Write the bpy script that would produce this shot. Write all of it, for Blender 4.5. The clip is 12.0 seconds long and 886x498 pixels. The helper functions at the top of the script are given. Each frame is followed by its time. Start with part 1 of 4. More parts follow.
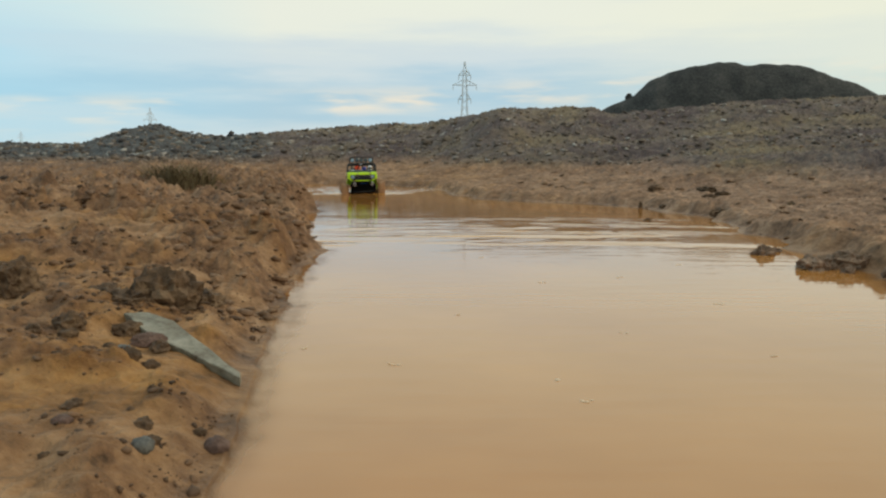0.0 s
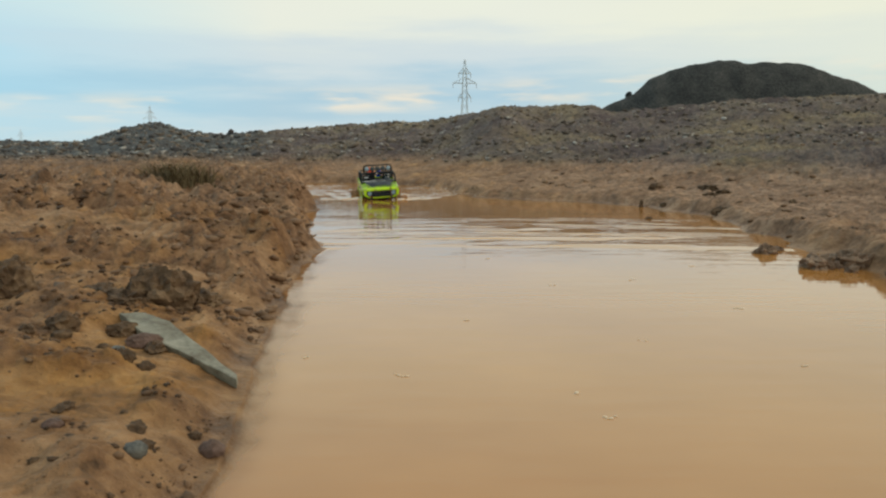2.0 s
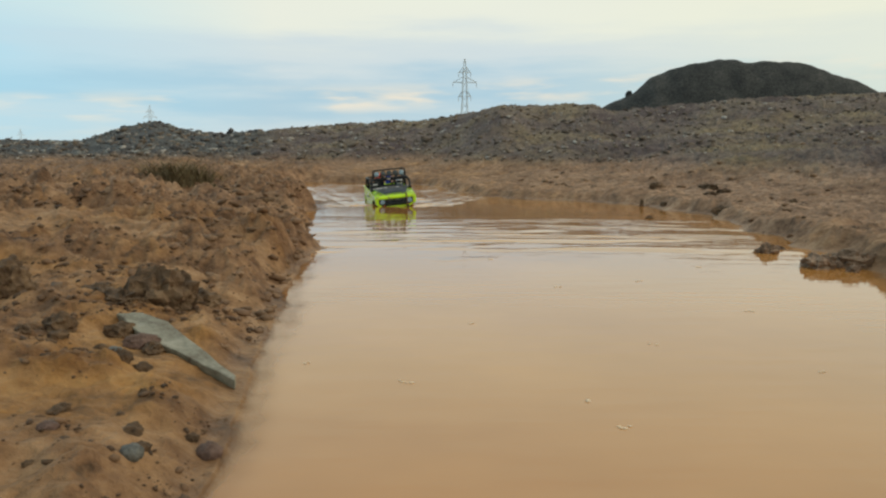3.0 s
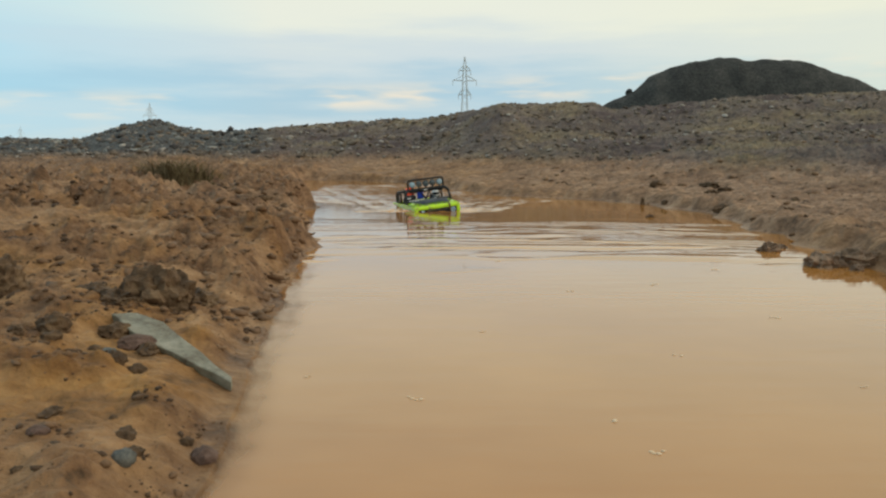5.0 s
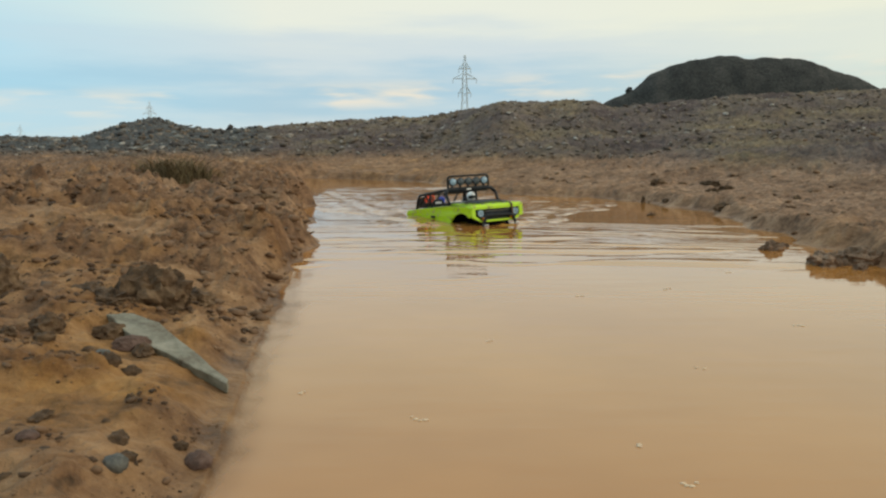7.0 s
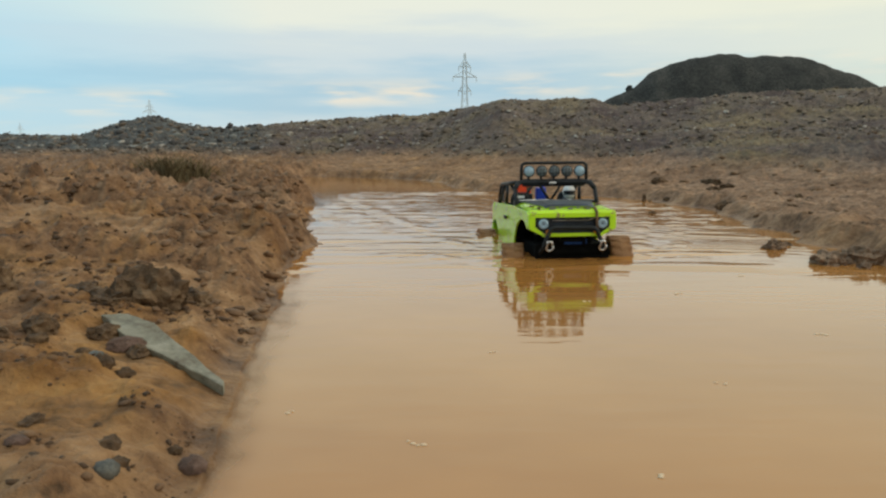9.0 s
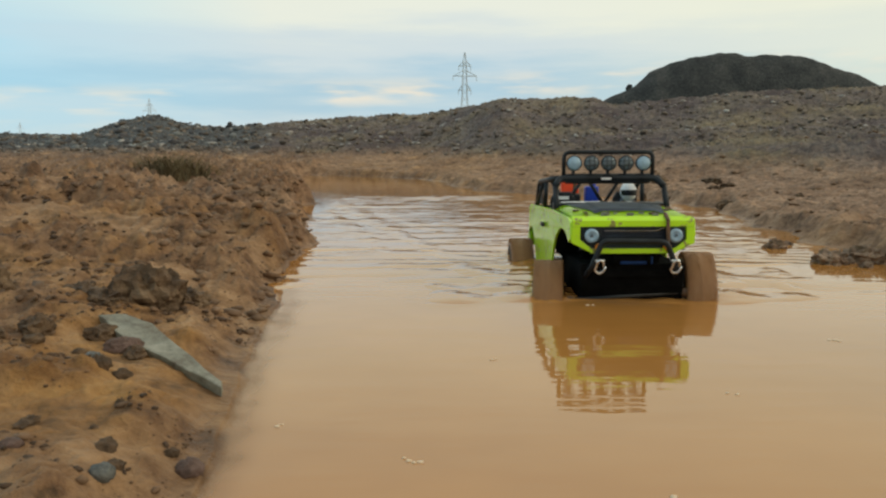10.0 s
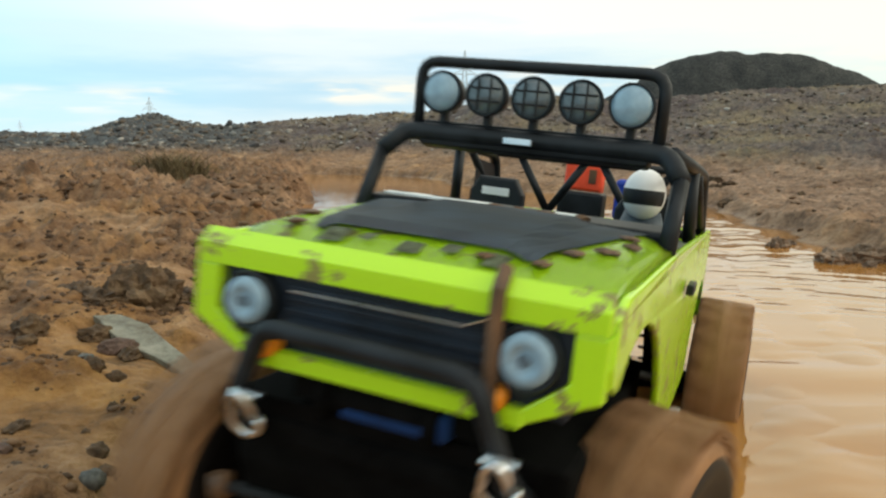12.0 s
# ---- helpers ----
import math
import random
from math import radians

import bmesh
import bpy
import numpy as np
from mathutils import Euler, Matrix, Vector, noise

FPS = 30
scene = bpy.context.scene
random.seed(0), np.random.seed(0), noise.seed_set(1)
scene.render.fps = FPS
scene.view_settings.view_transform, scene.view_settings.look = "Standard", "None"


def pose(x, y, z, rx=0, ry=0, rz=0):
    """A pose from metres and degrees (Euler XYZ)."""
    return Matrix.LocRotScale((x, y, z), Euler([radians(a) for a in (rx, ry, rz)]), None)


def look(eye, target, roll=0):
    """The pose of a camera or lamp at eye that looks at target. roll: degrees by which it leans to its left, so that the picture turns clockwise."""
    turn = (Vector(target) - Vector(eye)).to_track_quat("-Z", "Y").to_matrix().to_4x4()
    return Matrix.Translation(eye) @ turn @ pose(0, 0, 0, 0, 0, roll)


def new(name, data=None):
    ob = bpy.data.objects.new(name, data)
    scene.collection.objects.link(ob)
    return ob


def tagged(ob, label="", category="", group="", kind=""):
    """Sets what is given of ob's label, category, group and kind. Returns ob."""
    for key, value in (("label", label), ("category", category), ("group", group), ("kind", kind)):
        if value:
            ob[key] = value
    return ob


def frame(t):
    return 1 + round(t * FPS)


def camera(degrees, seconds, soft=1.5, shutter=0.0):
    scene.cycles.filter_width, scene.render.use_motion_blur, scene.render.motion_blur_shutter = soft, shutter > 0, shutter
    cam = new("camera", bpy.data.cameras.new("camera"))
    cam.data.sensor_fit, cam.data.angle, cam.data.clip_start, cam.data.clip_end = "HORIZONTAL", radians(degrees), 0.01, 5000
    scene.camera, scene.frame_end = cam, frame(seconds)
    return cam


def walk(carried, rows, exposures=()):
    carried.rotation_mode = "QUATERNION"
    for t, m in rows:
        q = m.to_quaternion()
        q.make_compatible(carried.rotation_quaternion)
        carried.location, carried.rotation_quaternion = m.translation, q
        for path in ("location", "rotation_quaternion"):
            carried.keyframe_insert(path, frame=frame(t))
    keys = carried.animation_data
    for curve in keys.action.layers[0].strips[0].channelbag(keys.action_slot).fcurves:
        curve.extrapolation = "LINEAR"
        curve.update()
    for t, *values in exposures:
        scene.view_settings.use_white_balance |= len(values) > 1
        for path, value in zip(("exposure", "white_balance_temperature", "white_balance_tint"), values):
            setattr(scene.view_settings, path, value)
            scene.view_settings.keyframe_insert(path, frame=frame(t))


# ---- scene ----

# ---- camera and its walk ----
cam = camera(62.3, 12.0, 2.3, 0.5)
LOW = 7.42          # how far the camera looks down, degrees


def eye(t):
    """The camera creeps forward over the clip and dips by less than a degree."""
    s = (t - 5.5) / 5.5
    return pose(0.0, 0.0306 * s, 0.2 - 0.001 * s, 90 - LOW - 0.37 * s, 0, 0)


walk(cam, [(t, eye(t)) for t in (0, 2, 4, 5.5, 7, 9, 11, 12)],
     exposures=[(0, 0.0), (10.4, 0.0), (11, 0.12), (11.5, 0.22), (12, 0.42)])

# ---- sky and sun ----
SUN_UP, SUN_TURN = radians(28), radians(98)


def ramp(nodes, links, value, stops, blend="EASE"):
    node = nodes.new("ShaderNodeValToRGB")
    node.color_ramp.interpolation = blend
    while len(node.color_ramp.elements) < len(stops):
        node.color_ramp.elements.new(0.5)
    for e, (p, c) in zip(node.color_ramp.elements, stops):
        e.position, e.color = p, (*c, 1)
    links.new(value, node.inputs[0])
    return node.outputs[0]


def math_node(nodes, links, op, a, b=0.0, clamp=False):
    node = nodes.new("ShaderNodeMath")
    node.operation, node.use_clamp = op, clamp
    for slot, v in zip(node.inputs, (a, b)):
        if isinstance(v, (int, float)):
            slot.default_value = v
        else:
            links.new(v, slot)
    return node.outputs[0]


def mix_node(nodes, links, factor, a, b, blend="MIX"):
    node = nodes.new("ShaderNodeMix")
    node.data_type, node.blend_type = "RGBA", blend
    for slot, v in ((node.inputs[0], factor), (node.inputs[6], a), (node.inputs[7], b)):
        if isinstance(v, (int, float)):
            slot.default_value = v
        elif isinstance(v, tuple):
            slot.default_value = (*v, 1)
        else:
            links.new(v, slot)
    return node.outputs[2]


def make_sky():
    world = bpy.data.worlds.new("overcast_sky")
    world.use_nodes = True
    scene.world = world
    n, l = world.node_tree.nodes, world.node_tree.links
    n.clear()
    coord = n.new("ShaderNodeTexCoord").outputs["Generated"]
    split = n.new("ShaderNodeSeparateXYZ")
    l.new(coord, split.inputs[0])
    x, y, z = split.outputs
    sky = n.new("ShaderNodeTexSky")
    sky.sky_type, sky.sun_disc = "NISHITA", False
    sky.sun_elevation, sky.sun_rotation = SUN_UP, SUN_TURN
    clear = n.new("ShaderNodeMix")
    clear.data_type, clear.blend_type = "RGBA", "MULTIPLY"
    clear.inputs[0].default_value = 1
    l.new(sky.outputs[0], clear.inputs[6])
    clear.inputs[7].default_value = (0.1, 0.1, 0.1, 1)
    # layered cloud: long flat streaks
    stretch = n.new("ShaderNodeMapping")
    stretch.inputs["Scale"].default_value = (2.2, 2.2, 17.0)
    l.new(coord, stretch.inputs[0])
    cloud = n.new("ShaderNodeTexNoise")
    cloud.inputs["Scale"].default_value, cloud.inputs["Detail"].default_value = 1.7, 5
    cloud.inputs["Roughness"].default_value = 0.55
    l.new(stretch.outputs[0], cloud.inputs["Vector"])
    wisp = math_node(n, l, "ADD", z, math_node(n, l, "MULTIPLY", math_node(n, l, "SUBTRACT", cloud.outputs[0], 0.5), 0.12))
    deck = ramp(n, l, wisp, [(0.0, (0.86, 0.80, 0.68)), (0.035, (0.62, 0.74, 0.78)), (0.075, (0.45, 0.645, 0.755)),
                             (0.125, (0.68, 0.77, 0.785)), (0.19, (0.885, 0.905, 0.775)), (0.30, (0.94, 0.98, 0.78)), (0.6, (0.86, 0.86, 0.77))])
    # a gap of blue towards the west, warm light towards the sun
    west = math_node(n, l, "MULTIPLY", math_node(n, l, "SUBTRACT", math_node(n, l, "MULTIPLY", x, -1.0), 0.22), 2.6, True)
    west = math_node(n, l, "MULTIPLY", west, math_node(n, l, "ADD", cloud.outputs[0], 0.15), True)
    deck = mix_node(n, l, west, deck, (0.36, 0.74, 0.93))
    east = math_node(n, l, "MULTIPLY", math_node(n, l, "SUBTRACT", x, 0.1), 1.3, True)
    deck = mix_node(n, l, east, deck, (0.93, 0.92, 0.67))
    # long bright breaks low over the horizon
    low = ramp(n, l, math_node(n, l, "ADD", z, math_node(n, l, "MULTIPLY", x, -0.05)), [(0.055, (0, 0, 0)), (0.078, (1, 1, 1)), (0.105, (0, 0, 0))])
    far = n.new("ShaderNodeMapping")
    far.inputs["Scale"].default_value = (4.0, 4.0, 26.0)
    far.inputs["Location"].default_value = (0.35, 0.2, 0.1)
    l.new(coord, far.inputs[0])
    gap = n.new("ShaderNodeTexNoise")
    gap.inputs["Scale"].default_value, gap.inputs["Detail"].default_value = 1.6, 4
    l.new(far.outputs[0], gap.inputs["Vector"])
    breaks = math_node(n, l, "MULTIPLY", low, ramp(n, l, gap.outputs[0], [(0.48, (0, 0, 0)), (0.66, (0.8, 0.8, 0.8))]), True)
    deck = mix_node(n, l, breaks, deck, (1.0, 0.86, 0.66))
    both = mix_node(n, l, 0.1, deck, clear.outputs[2])
    back = n.new("ShaderNodeBackground")
    back.inputs[1].default_value = 1.0
    l.new(both, back.inputs[0])
    out = n.new("ShaderNodeOutputWorld")
    l.new(back.outputs[0], out.inputs[0])


make_sky()
sun = new("sun", bpy.data.lights.new("sun", "SUN"))
sun.data.energy, sun.data.angle, sun.data.color = 0.72, radians(30), (1.0, 0.95, 0.86)
sun.matrix_world = look((0, 0, 30), (-30 * math.cos(SUN_UP) * math.sin(SUN_TURN) / math.sin(SUN_UP), -30 * math.cos(SUN_UP) * math.cos(SUN_TURN) / math.sin(SUN_UP), 0))

# ---- materials ----
def material(name, build):
    m = bpy.data.materials.new(name)
    m.use_nodes = True
    n, l = m.node_tree.nodes, m.node_tree.links
    build(n, l, n["Principled BSDF"])
    return m


def noise_at(n, l, scale, detail=4, rough=0.55, coord="Object", squash=None):
    co = n.new("ShaderNodeTexCoord").outputs[coord]
    if squash:
        mp = n.new("ShaderNodeMapping")
        mp.inputs["Scale"].default_value = squash
        l.new(co, mp.inputs[0])
        co = mp.outputs[0]
    t = n.new("ShaderNodeTexNoise")
    t.inputs["Scale"].default_value, t.inputs["Detail"].default_value, t.inputs["Roughness"].default_value = scale, detail, rough
    l.new(co, t.inputs["Vector"])
    return t.outputs[0]


def bump(n, l, bsdf, height, strength, distance):
    b = n.new("ShaderNodeBump")
    b.inputs["Strength"].default_value, b.inputs["Distance"].default_value = strength, distance
    l.new(height, b.inputs["Height"])
    l.new(b.outputs[0], bsdf.inputs["Normal"])


def set_of(bsdf, **values):
    for key, v in values.items():
        bsdf.inputs[key.replace("_", " ")].default_value = (*v, 1) if isinstance(v, tuple) else v


def mottled(name, dark, mid, light, scale, rough, relief=0.5, grain=6.0, distance=0.004, specular=0.35):
    """A surface of three shades at two scales, with grain relief."""
    def build(n, l, b):
        coarse, fine = noise_at(n, l, scale), noise_at(n, l, scale * grain, 6, 0.65)
        both = math_node(n, l, "ADD", math_node(n, l, "MULTIPLY", coarse, 0.55), math_node(n, l, "MULTIPLY", fine, 0.45))
        l.new(ramp(n, l, both, [(0.36, dark), (0.5, mid), (0.64, light)], "LINEAR"), b.inputs["Base Color"])
        set_of(b, Specular_IOR_Level=specular, Roughness=rough)
        bump(n, l, b, fine, relief, distance)
    return material(name, build)


def plain(name, colour, rough, metal=0.0, wear=0.12, scale=60.0, coat=0.0, specular=0.5):
    """A made surface with faint unevenness of tone and gloss."""
    def build(n, l, b):
        t = noise_at(n, l, scale, 5, 0.6)
        low, high = tuple(c * (1 - wear) for c in colour), tuple(min(1, c * (1 + wear)) for c in colour)
        l.new(ramp(n, l, t, [(0.35, low), (0.65, high)], "LINEAR"), b.inputs["Base Color"])
        l.new(math_node(n, l, "ADD", math_node(n, l, "MULTIPLY", t, 0.25), rough - 0.12, True), b.inputs["Roughness"])
        set_of(b, Metallic=metal, Coat_Weight=coat, Specular_IOR_Level=specular)
    return material(name, build)


def make_ground_material():
    def build(n, l, b):
        split = n.new("ShaderNodeSeparateXYZ")
        l.new(n.new("ShaderNodeTexCoord").outputs["Object"], split.inputs[0])
        x, y, z = split.outputs
        big, mid, fine = noise_at(n, l, 1.3, 4), noise_at(n, l, 16, 6, 0.65), noise_at(n, l, 80, 6, 0.7)
        streak = noise_at(n, l, 1.0, 5, 0.65, "Object", (26, 60, 75))
        both = math_node(n, l, "ADD", math_node(n, l, "MULTIPLY", mid, 0.45), math_node(n, l, "MULTIPLY", fine, 0.25))
        both = math_node(n, l, "ADD", both, math_node(n, l, "MULTIPLY", streak, 0.3))
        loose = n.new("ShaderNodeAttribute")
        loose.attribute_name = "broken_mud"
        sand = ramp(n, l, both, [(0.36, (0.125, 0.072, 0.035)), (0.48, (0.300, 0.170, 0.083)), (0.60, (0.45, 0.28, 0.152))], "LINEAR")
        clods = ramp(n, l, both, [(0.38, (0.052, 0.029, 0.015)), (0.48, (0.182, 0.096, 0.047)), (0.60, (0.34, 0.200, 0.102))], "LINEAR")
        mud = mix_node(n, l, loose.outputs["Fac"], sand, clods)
        ochre = ramp(n, l, noise_at(n, l, 4.5, 4, 0.6), [(0.50, (1, 1, 1)), (0.62, (1.06, 0.94, 0.60))], "LINEAR")
        mud = mix_node(n, l, 0.9, mud, ochre, "MULTIPLY")
        earth = ramp(n, l, both, [(0.36, (0.047, 0.036, 0.032)), (0.5, (0.148, 0.118, 0.101)), (0.66, (0.28, 0.228, 0.188))], "LINEAR")
        patchy = ramp(n, l, noise_at(n, l, 1.1, 5, 0.65), [(0.38, (0.55, 0.51, 0.62)), (0.5, (0.93, 0.92, 0.93)), (0.60, (1.22, 1.18, 0.86))], "LINEAR")
        earth = mix_node(n, l, 0.9, earth, patchy, "MULTIPLY")
        # paler silt lies along the far shore, dry stony earth takes over higher up
        back = math_node(n, l, "MULTIPLY", math_node(n, l, "SUBTRACT", math_node(n, l, "ADD", y, math_node(n, l, "MULTIPLY", big, 0.8)), 1.1), 0.9, True)
        bank = ramp(n, l, both, [(0.38, (0.070, 0.044, 0.030)), (0.48, (0.242, 0.148, 0.095)), (0.60, (0.42, 0.278, 0.186))], "LINEAR")
        side = math_node(n, l, "ADD", math_node(n, l, "MULTIPLY", x, 0.5, True), 0.4, True)
        mud = mix_node(n, l, math_node(n, l, "MULTIPLY", back, side), mud, bank)
        high = math_node(n, l, "ADD", z, math_node(n, l, "MULTIPLY", math_node(n, l, "MULTIPLY", math_node(n, l, "MAXIMUM", x, 0.0), 0.07), math_node(n, l, "SUBTRACT", y, 1.2, True)))
        high = math_node(n, l, "ADD", high, math_node(n, l, "MULTIPLY", math_node(n, l, "MULTIPLY", math_node(n, l, "SUBTRACT", y, 4.8), 0.9, True), 0.075))
        far = math_node(n, l, "MULTIPLY", math_node(n, l, "SUBTRACT", math_node(n, l, "ADD", high, math_node(n, l, "MULTIPLY", big, 0.17)), 0.275), 8.0, True)
        # grey spoil tipped at the western end
        tip = math_node(n, l, "MULTIPLY", math_node(n, l, "SUBTRACT", math_node(n, l, "MULTIPLY", x, -1.0), math_node(n, l, "MULTIPLY", y, 0.22)), 2.0, True)
        tip = math_node(n, l, "MULTIPLY", tip, math_node(n, l, "SUBTRACT", y, 5.2, True))
        grey = ramp(n, l, both, [(0.36, (0.026, 0.028, 0.031)), (0.5, (0.075, 0.078, 0.080)), (0.66, (0.17, 0.175, 0.175))], "LINEAR")
        earth = mix_node(n, l, tip, earth, grey)
        dark = ramp(n, l, noise_at(n, l, 3.4, 3, 0.5), [(0.42, (0.45, 0.37, 0.30)), (0.56, (1, 1, 1))], "LINEAR")
        l.new(mix_node(n, l, 0.35, mix_node(n, l, far, mud, earth), dark, "MULTIPLY"), b.inputs["Base Color"])
        wet = math_node(n, l, "SUBTRACT", 0.66, math_node(n, l, "MULTIPLY", math_node(n, l, "MINIMUM", math_node(n, l, "MULTIPLY", math_node(n, l, "SUBTRACT", 0.010, z), 50.0, True), 0.28), 1.0))
        l.new(math_node(n, l, "ADD", wet, math_node(n, l, "MULTIPLY", mid, 0.25), True), b.inputs["Roughness"])
        set_of(b, Specular_IOR_Level=0.28)
        bump(n, l, b, math_node(n, l, "ADD", math_node(n, l, "ADD", fine, streak), noise_at(n, l, 160, 4, 0.6)), 0.7, 0.005)
    return material("wet_mud_and_earth", build)


def make_water_material():
    def build(n, l, b):
        big = noise_at(n, l, 2.2, 4, 0.6)
        fine = noise_at(n, l, 1.0, 3, 0.5, "Object", (7, 30, 1))
        l.new(ramp(n, l, big, [(0.32, (0.355, 0.152, 0.036)), (0.68, (0.465, 0.214, 0.058))], "LINEAR"), b.inputs["Base Color"])
        thin = n.new("ShaderNodeAttribute")
        thin.attribute_name = "thin_water"
        l.new(math_node(n, l, "SUBTRACT", 1.0, thin.outputs["Fac"], True), b.inputs["Alpha"])
        set_of(b, Roughness=0.035, IOR=1.68)
        bump(n, l, b, fine, 0.14, 0.004)
    return material("muddy_water", build)


GROUND, WATER = make_ground_material(), make_water_material()
SLATE = mottled("grey_green_stone", (0.10, 0.075, 0.05), (0.20, 0.19, 0.145), (0.31, 0.29, 0.23), 26, 0.6)
CLOD = mottled("dark_wet_earth", (0.04, 0.024, 0.013), (0.115, 0.068, 0.036), (0.22, 0.14, 0.078), 18, 0.75, 0.8, 5, 0.01)
SHOREMUD = mottled("wet_shore_mud", (0.085, 0.054, 0.034), (0.19, 0.120, 0.076), (0.31, 0.205, 0.135), 14, 0.6, 0.8, 5, 0.01)
REDSTONE = mottled("reddish_stone", (0.07, 0.042, 0.032), (0.13, 0.078, 0.06), (0.20, 0.125, 0.10), 60, 0.6, 0.8)
GREYSTONE = mottled("blue_grey_stone", (0.06, 0.062, 0.06), (0.12, 0.123, 0.115), (0.20, 0.20, 0.18), 70, 0.55, 0.8)


def make_pieces_material(name, shades, rough):
    """Loose pieces, each of its own shade."""
    def build(n, l, b):
        each = n.new("ShaderNodeNewGeometry").outputs["Random Per Island"]
        fine = noise_at(n, l, 90, 5, 0.65)
        k = len(shades) - 1
        tone = ramp(n, l, each, [(i / k, c) for i, c in enumerate(shades)], "LINEAR")
        l.new(mix_node(n, l, 0.6, tone, ramp(n, l, fine, [(0.3, (0.45, 0.45, 0.45)), (0.7, (1, 1, 1))], "LINEAR"), "MULTIPLY"), b.inputs["Base Color"])
        set_of(b, Roughness=rough, Specular_IOR_Level=0.3)
        bump(n, l, b, fine, 0.5, 0.003)
    return material(name, build)


GRAVEL = make_pieces_material("mixed_gravel", [(0.075, 0.058, 0.046), (0.18, 0.135, 0.10), (0.13, 0.10, 0.077), (0.23, 0.18, 0.14), (0.18, 0.135, 0.10), (0.48, 0.45, 0.41)], 0.75)
SPOIL = make_pieces_material("grey_spoil_stones", [(0.045, 0.040, 0.040), (0.105, 0.095, 0.092), (0.065, 0.058, 0.058), (0.13, 0.12, 0.118), (0.085, 0.076, 0.075), (0.30, 0.31, 0.29)], 0.8)
CRUMBS = make_pieces_material("mud_crumbs", [(0.085, 0.050, 0.029), (0.22, 0.125, 0.068), (0.14, 0.082, 0.045), (0.29, 0.175, 0.10)], 0.7)
DARKCRUMBS = make_pieces_material("dark_mud_crumbs", [(0.045, 0.026, 0.015), (0.13, 0.072, 0.038), (0.075, 0.043, 0.024), (0.20, 0.115, 0.06)], 0.7)
STRAW = make_pieces_material("dead_grass", [(0.075, 0.056, 0.028), (0.23, 0.175, 0.095), (0.14, 0.105, 0.052)], 0.8)
FOAM = plain("pale_foam", (0.66, 0.50, 0.34), 0.4, 0, 0.1, 80)
HEAP = mottled("dark_spoil", (0.022, 0.025, 0.026), (0.045, 0.047, 0.046), (0.082, 0.08, 0.074), 0.25, 0.95, 1.0, 8, 0.6)
STEEL = plain("galvanised_steel", (0.58, 0.64, 0.68), 0.7, 0.0, 0.1, 2)


def make_paint():
    """Lime paint, splashed with mud."""
    def build(n, l, b):
        splash = noise_at(n, l, 52, 5, 0.72)
        film = noise_at(n, l, 14, 3)
        spots = ramp(n, l, splash, [(0.575, (0, 0, 0)), (0.61, (1, 1, 1))], "LINEAR")
        dust = math_node(n, l, "MULTIPLY", film, 0.12)
        cover = math_node(n, l, "ADD", math_node(n, l, "MULTIPLY", spots, 0.8), dust, True)
        l.new(mix_node(n, l, cover, (0.50, 0.84, 0.010), (0.20, 0.125, 0.06)), b.inputs["Base Color"])
        l.new(math_node(n, l, "ADD", math_node(n, l, "MULTIPLY", cover, 0.4), 0.22, True), b.inputs["Roughness"])
        set_of(b, Coat_Weight=0.3)
    return material("lime_paint", build)


PAINT = make_paint()
BLACK = plain("black_plastic", (0.011, 0.014, 0.018), 0.5, 0, 0.5, 50, 0, 0.3)
GRILLE = plain("blue_black_plastic", (0.010, 0.016, 0.028), 0.45, 0, 0.4, 60, 0, 0.35)
SHEET = plain("dark_grey_sheet", (0.066, 0.092, 0.120), 0.5, 0, 0.4, 40)
TYRE = mottled("muddy_rubber", (0.10, 0.046, 0.019), (0.29, 0.140, 0.055), (0.40, 0.21, 0.095), 40, 0.5, 0.5, 5, 0.002)
RUBBER = plain("wet_black_rubber", (0.010, 0.009, 0.009), 0.5, 0, 0.6, 90, 0, 0.2)
RIM = plain("dark_rim", (0.02, 0.02, 0.02), 0.4, 0.2, 0.5)
LENS = plain("pale_lens", (0.26, 0.39, 0.50), 0.15, 0, 0.12, 120, 0.5)
SMOKED = plain("smoked_lens", (0.09, 0.12, 0.14), 0.15, 0, 0.25, 150, 0.5)
CHROME = plain("bright_metal", (0.75, 0.76, 0.78), 0.3, 1.0, 0.15)
PALE = mottled("worn_pale_print", (0.06, 0.05, 0.03), (0.22, 0.24, 0.14), (0.40, 0.45, 0.30), 220, 0.5)
RED = plain("red_plastic", (0.95, 0.085, 0.025), 0.4, 0, 0.1)
BLUE = plain("blue_plastic", (0.008, 0.045, 0.42), 0.45, 0, 0.2)
ORANGE = plain("amber_lens", (0.85, 0.28, 0.01), 0.3, 0, 0.1)
WHITE = plain("white_plastic", (0.78, 0.79, 0.80), 0.35, 0, 0.05)
STRAP = plain("mud_caked_strap", (0.11, 0.055, 0.025), 0.6, 0, 0.4)
SERVO = plain("dark_blue_case", (0.004, 0.028, 0.11), 0.6, 0, 0.3, 60, 0, 0.2)
AMBER = plain("muddy_amber", (0.22, 0.10, 0.015), 0.6, 0, 0.3)
# near-black and matt: the shade under the truck is put into this colour
UNDER = plain("shade_black_underside", (0.004, 0.004, 0.004), 0.9, 0, 0.5, 60, 0, 0.05)

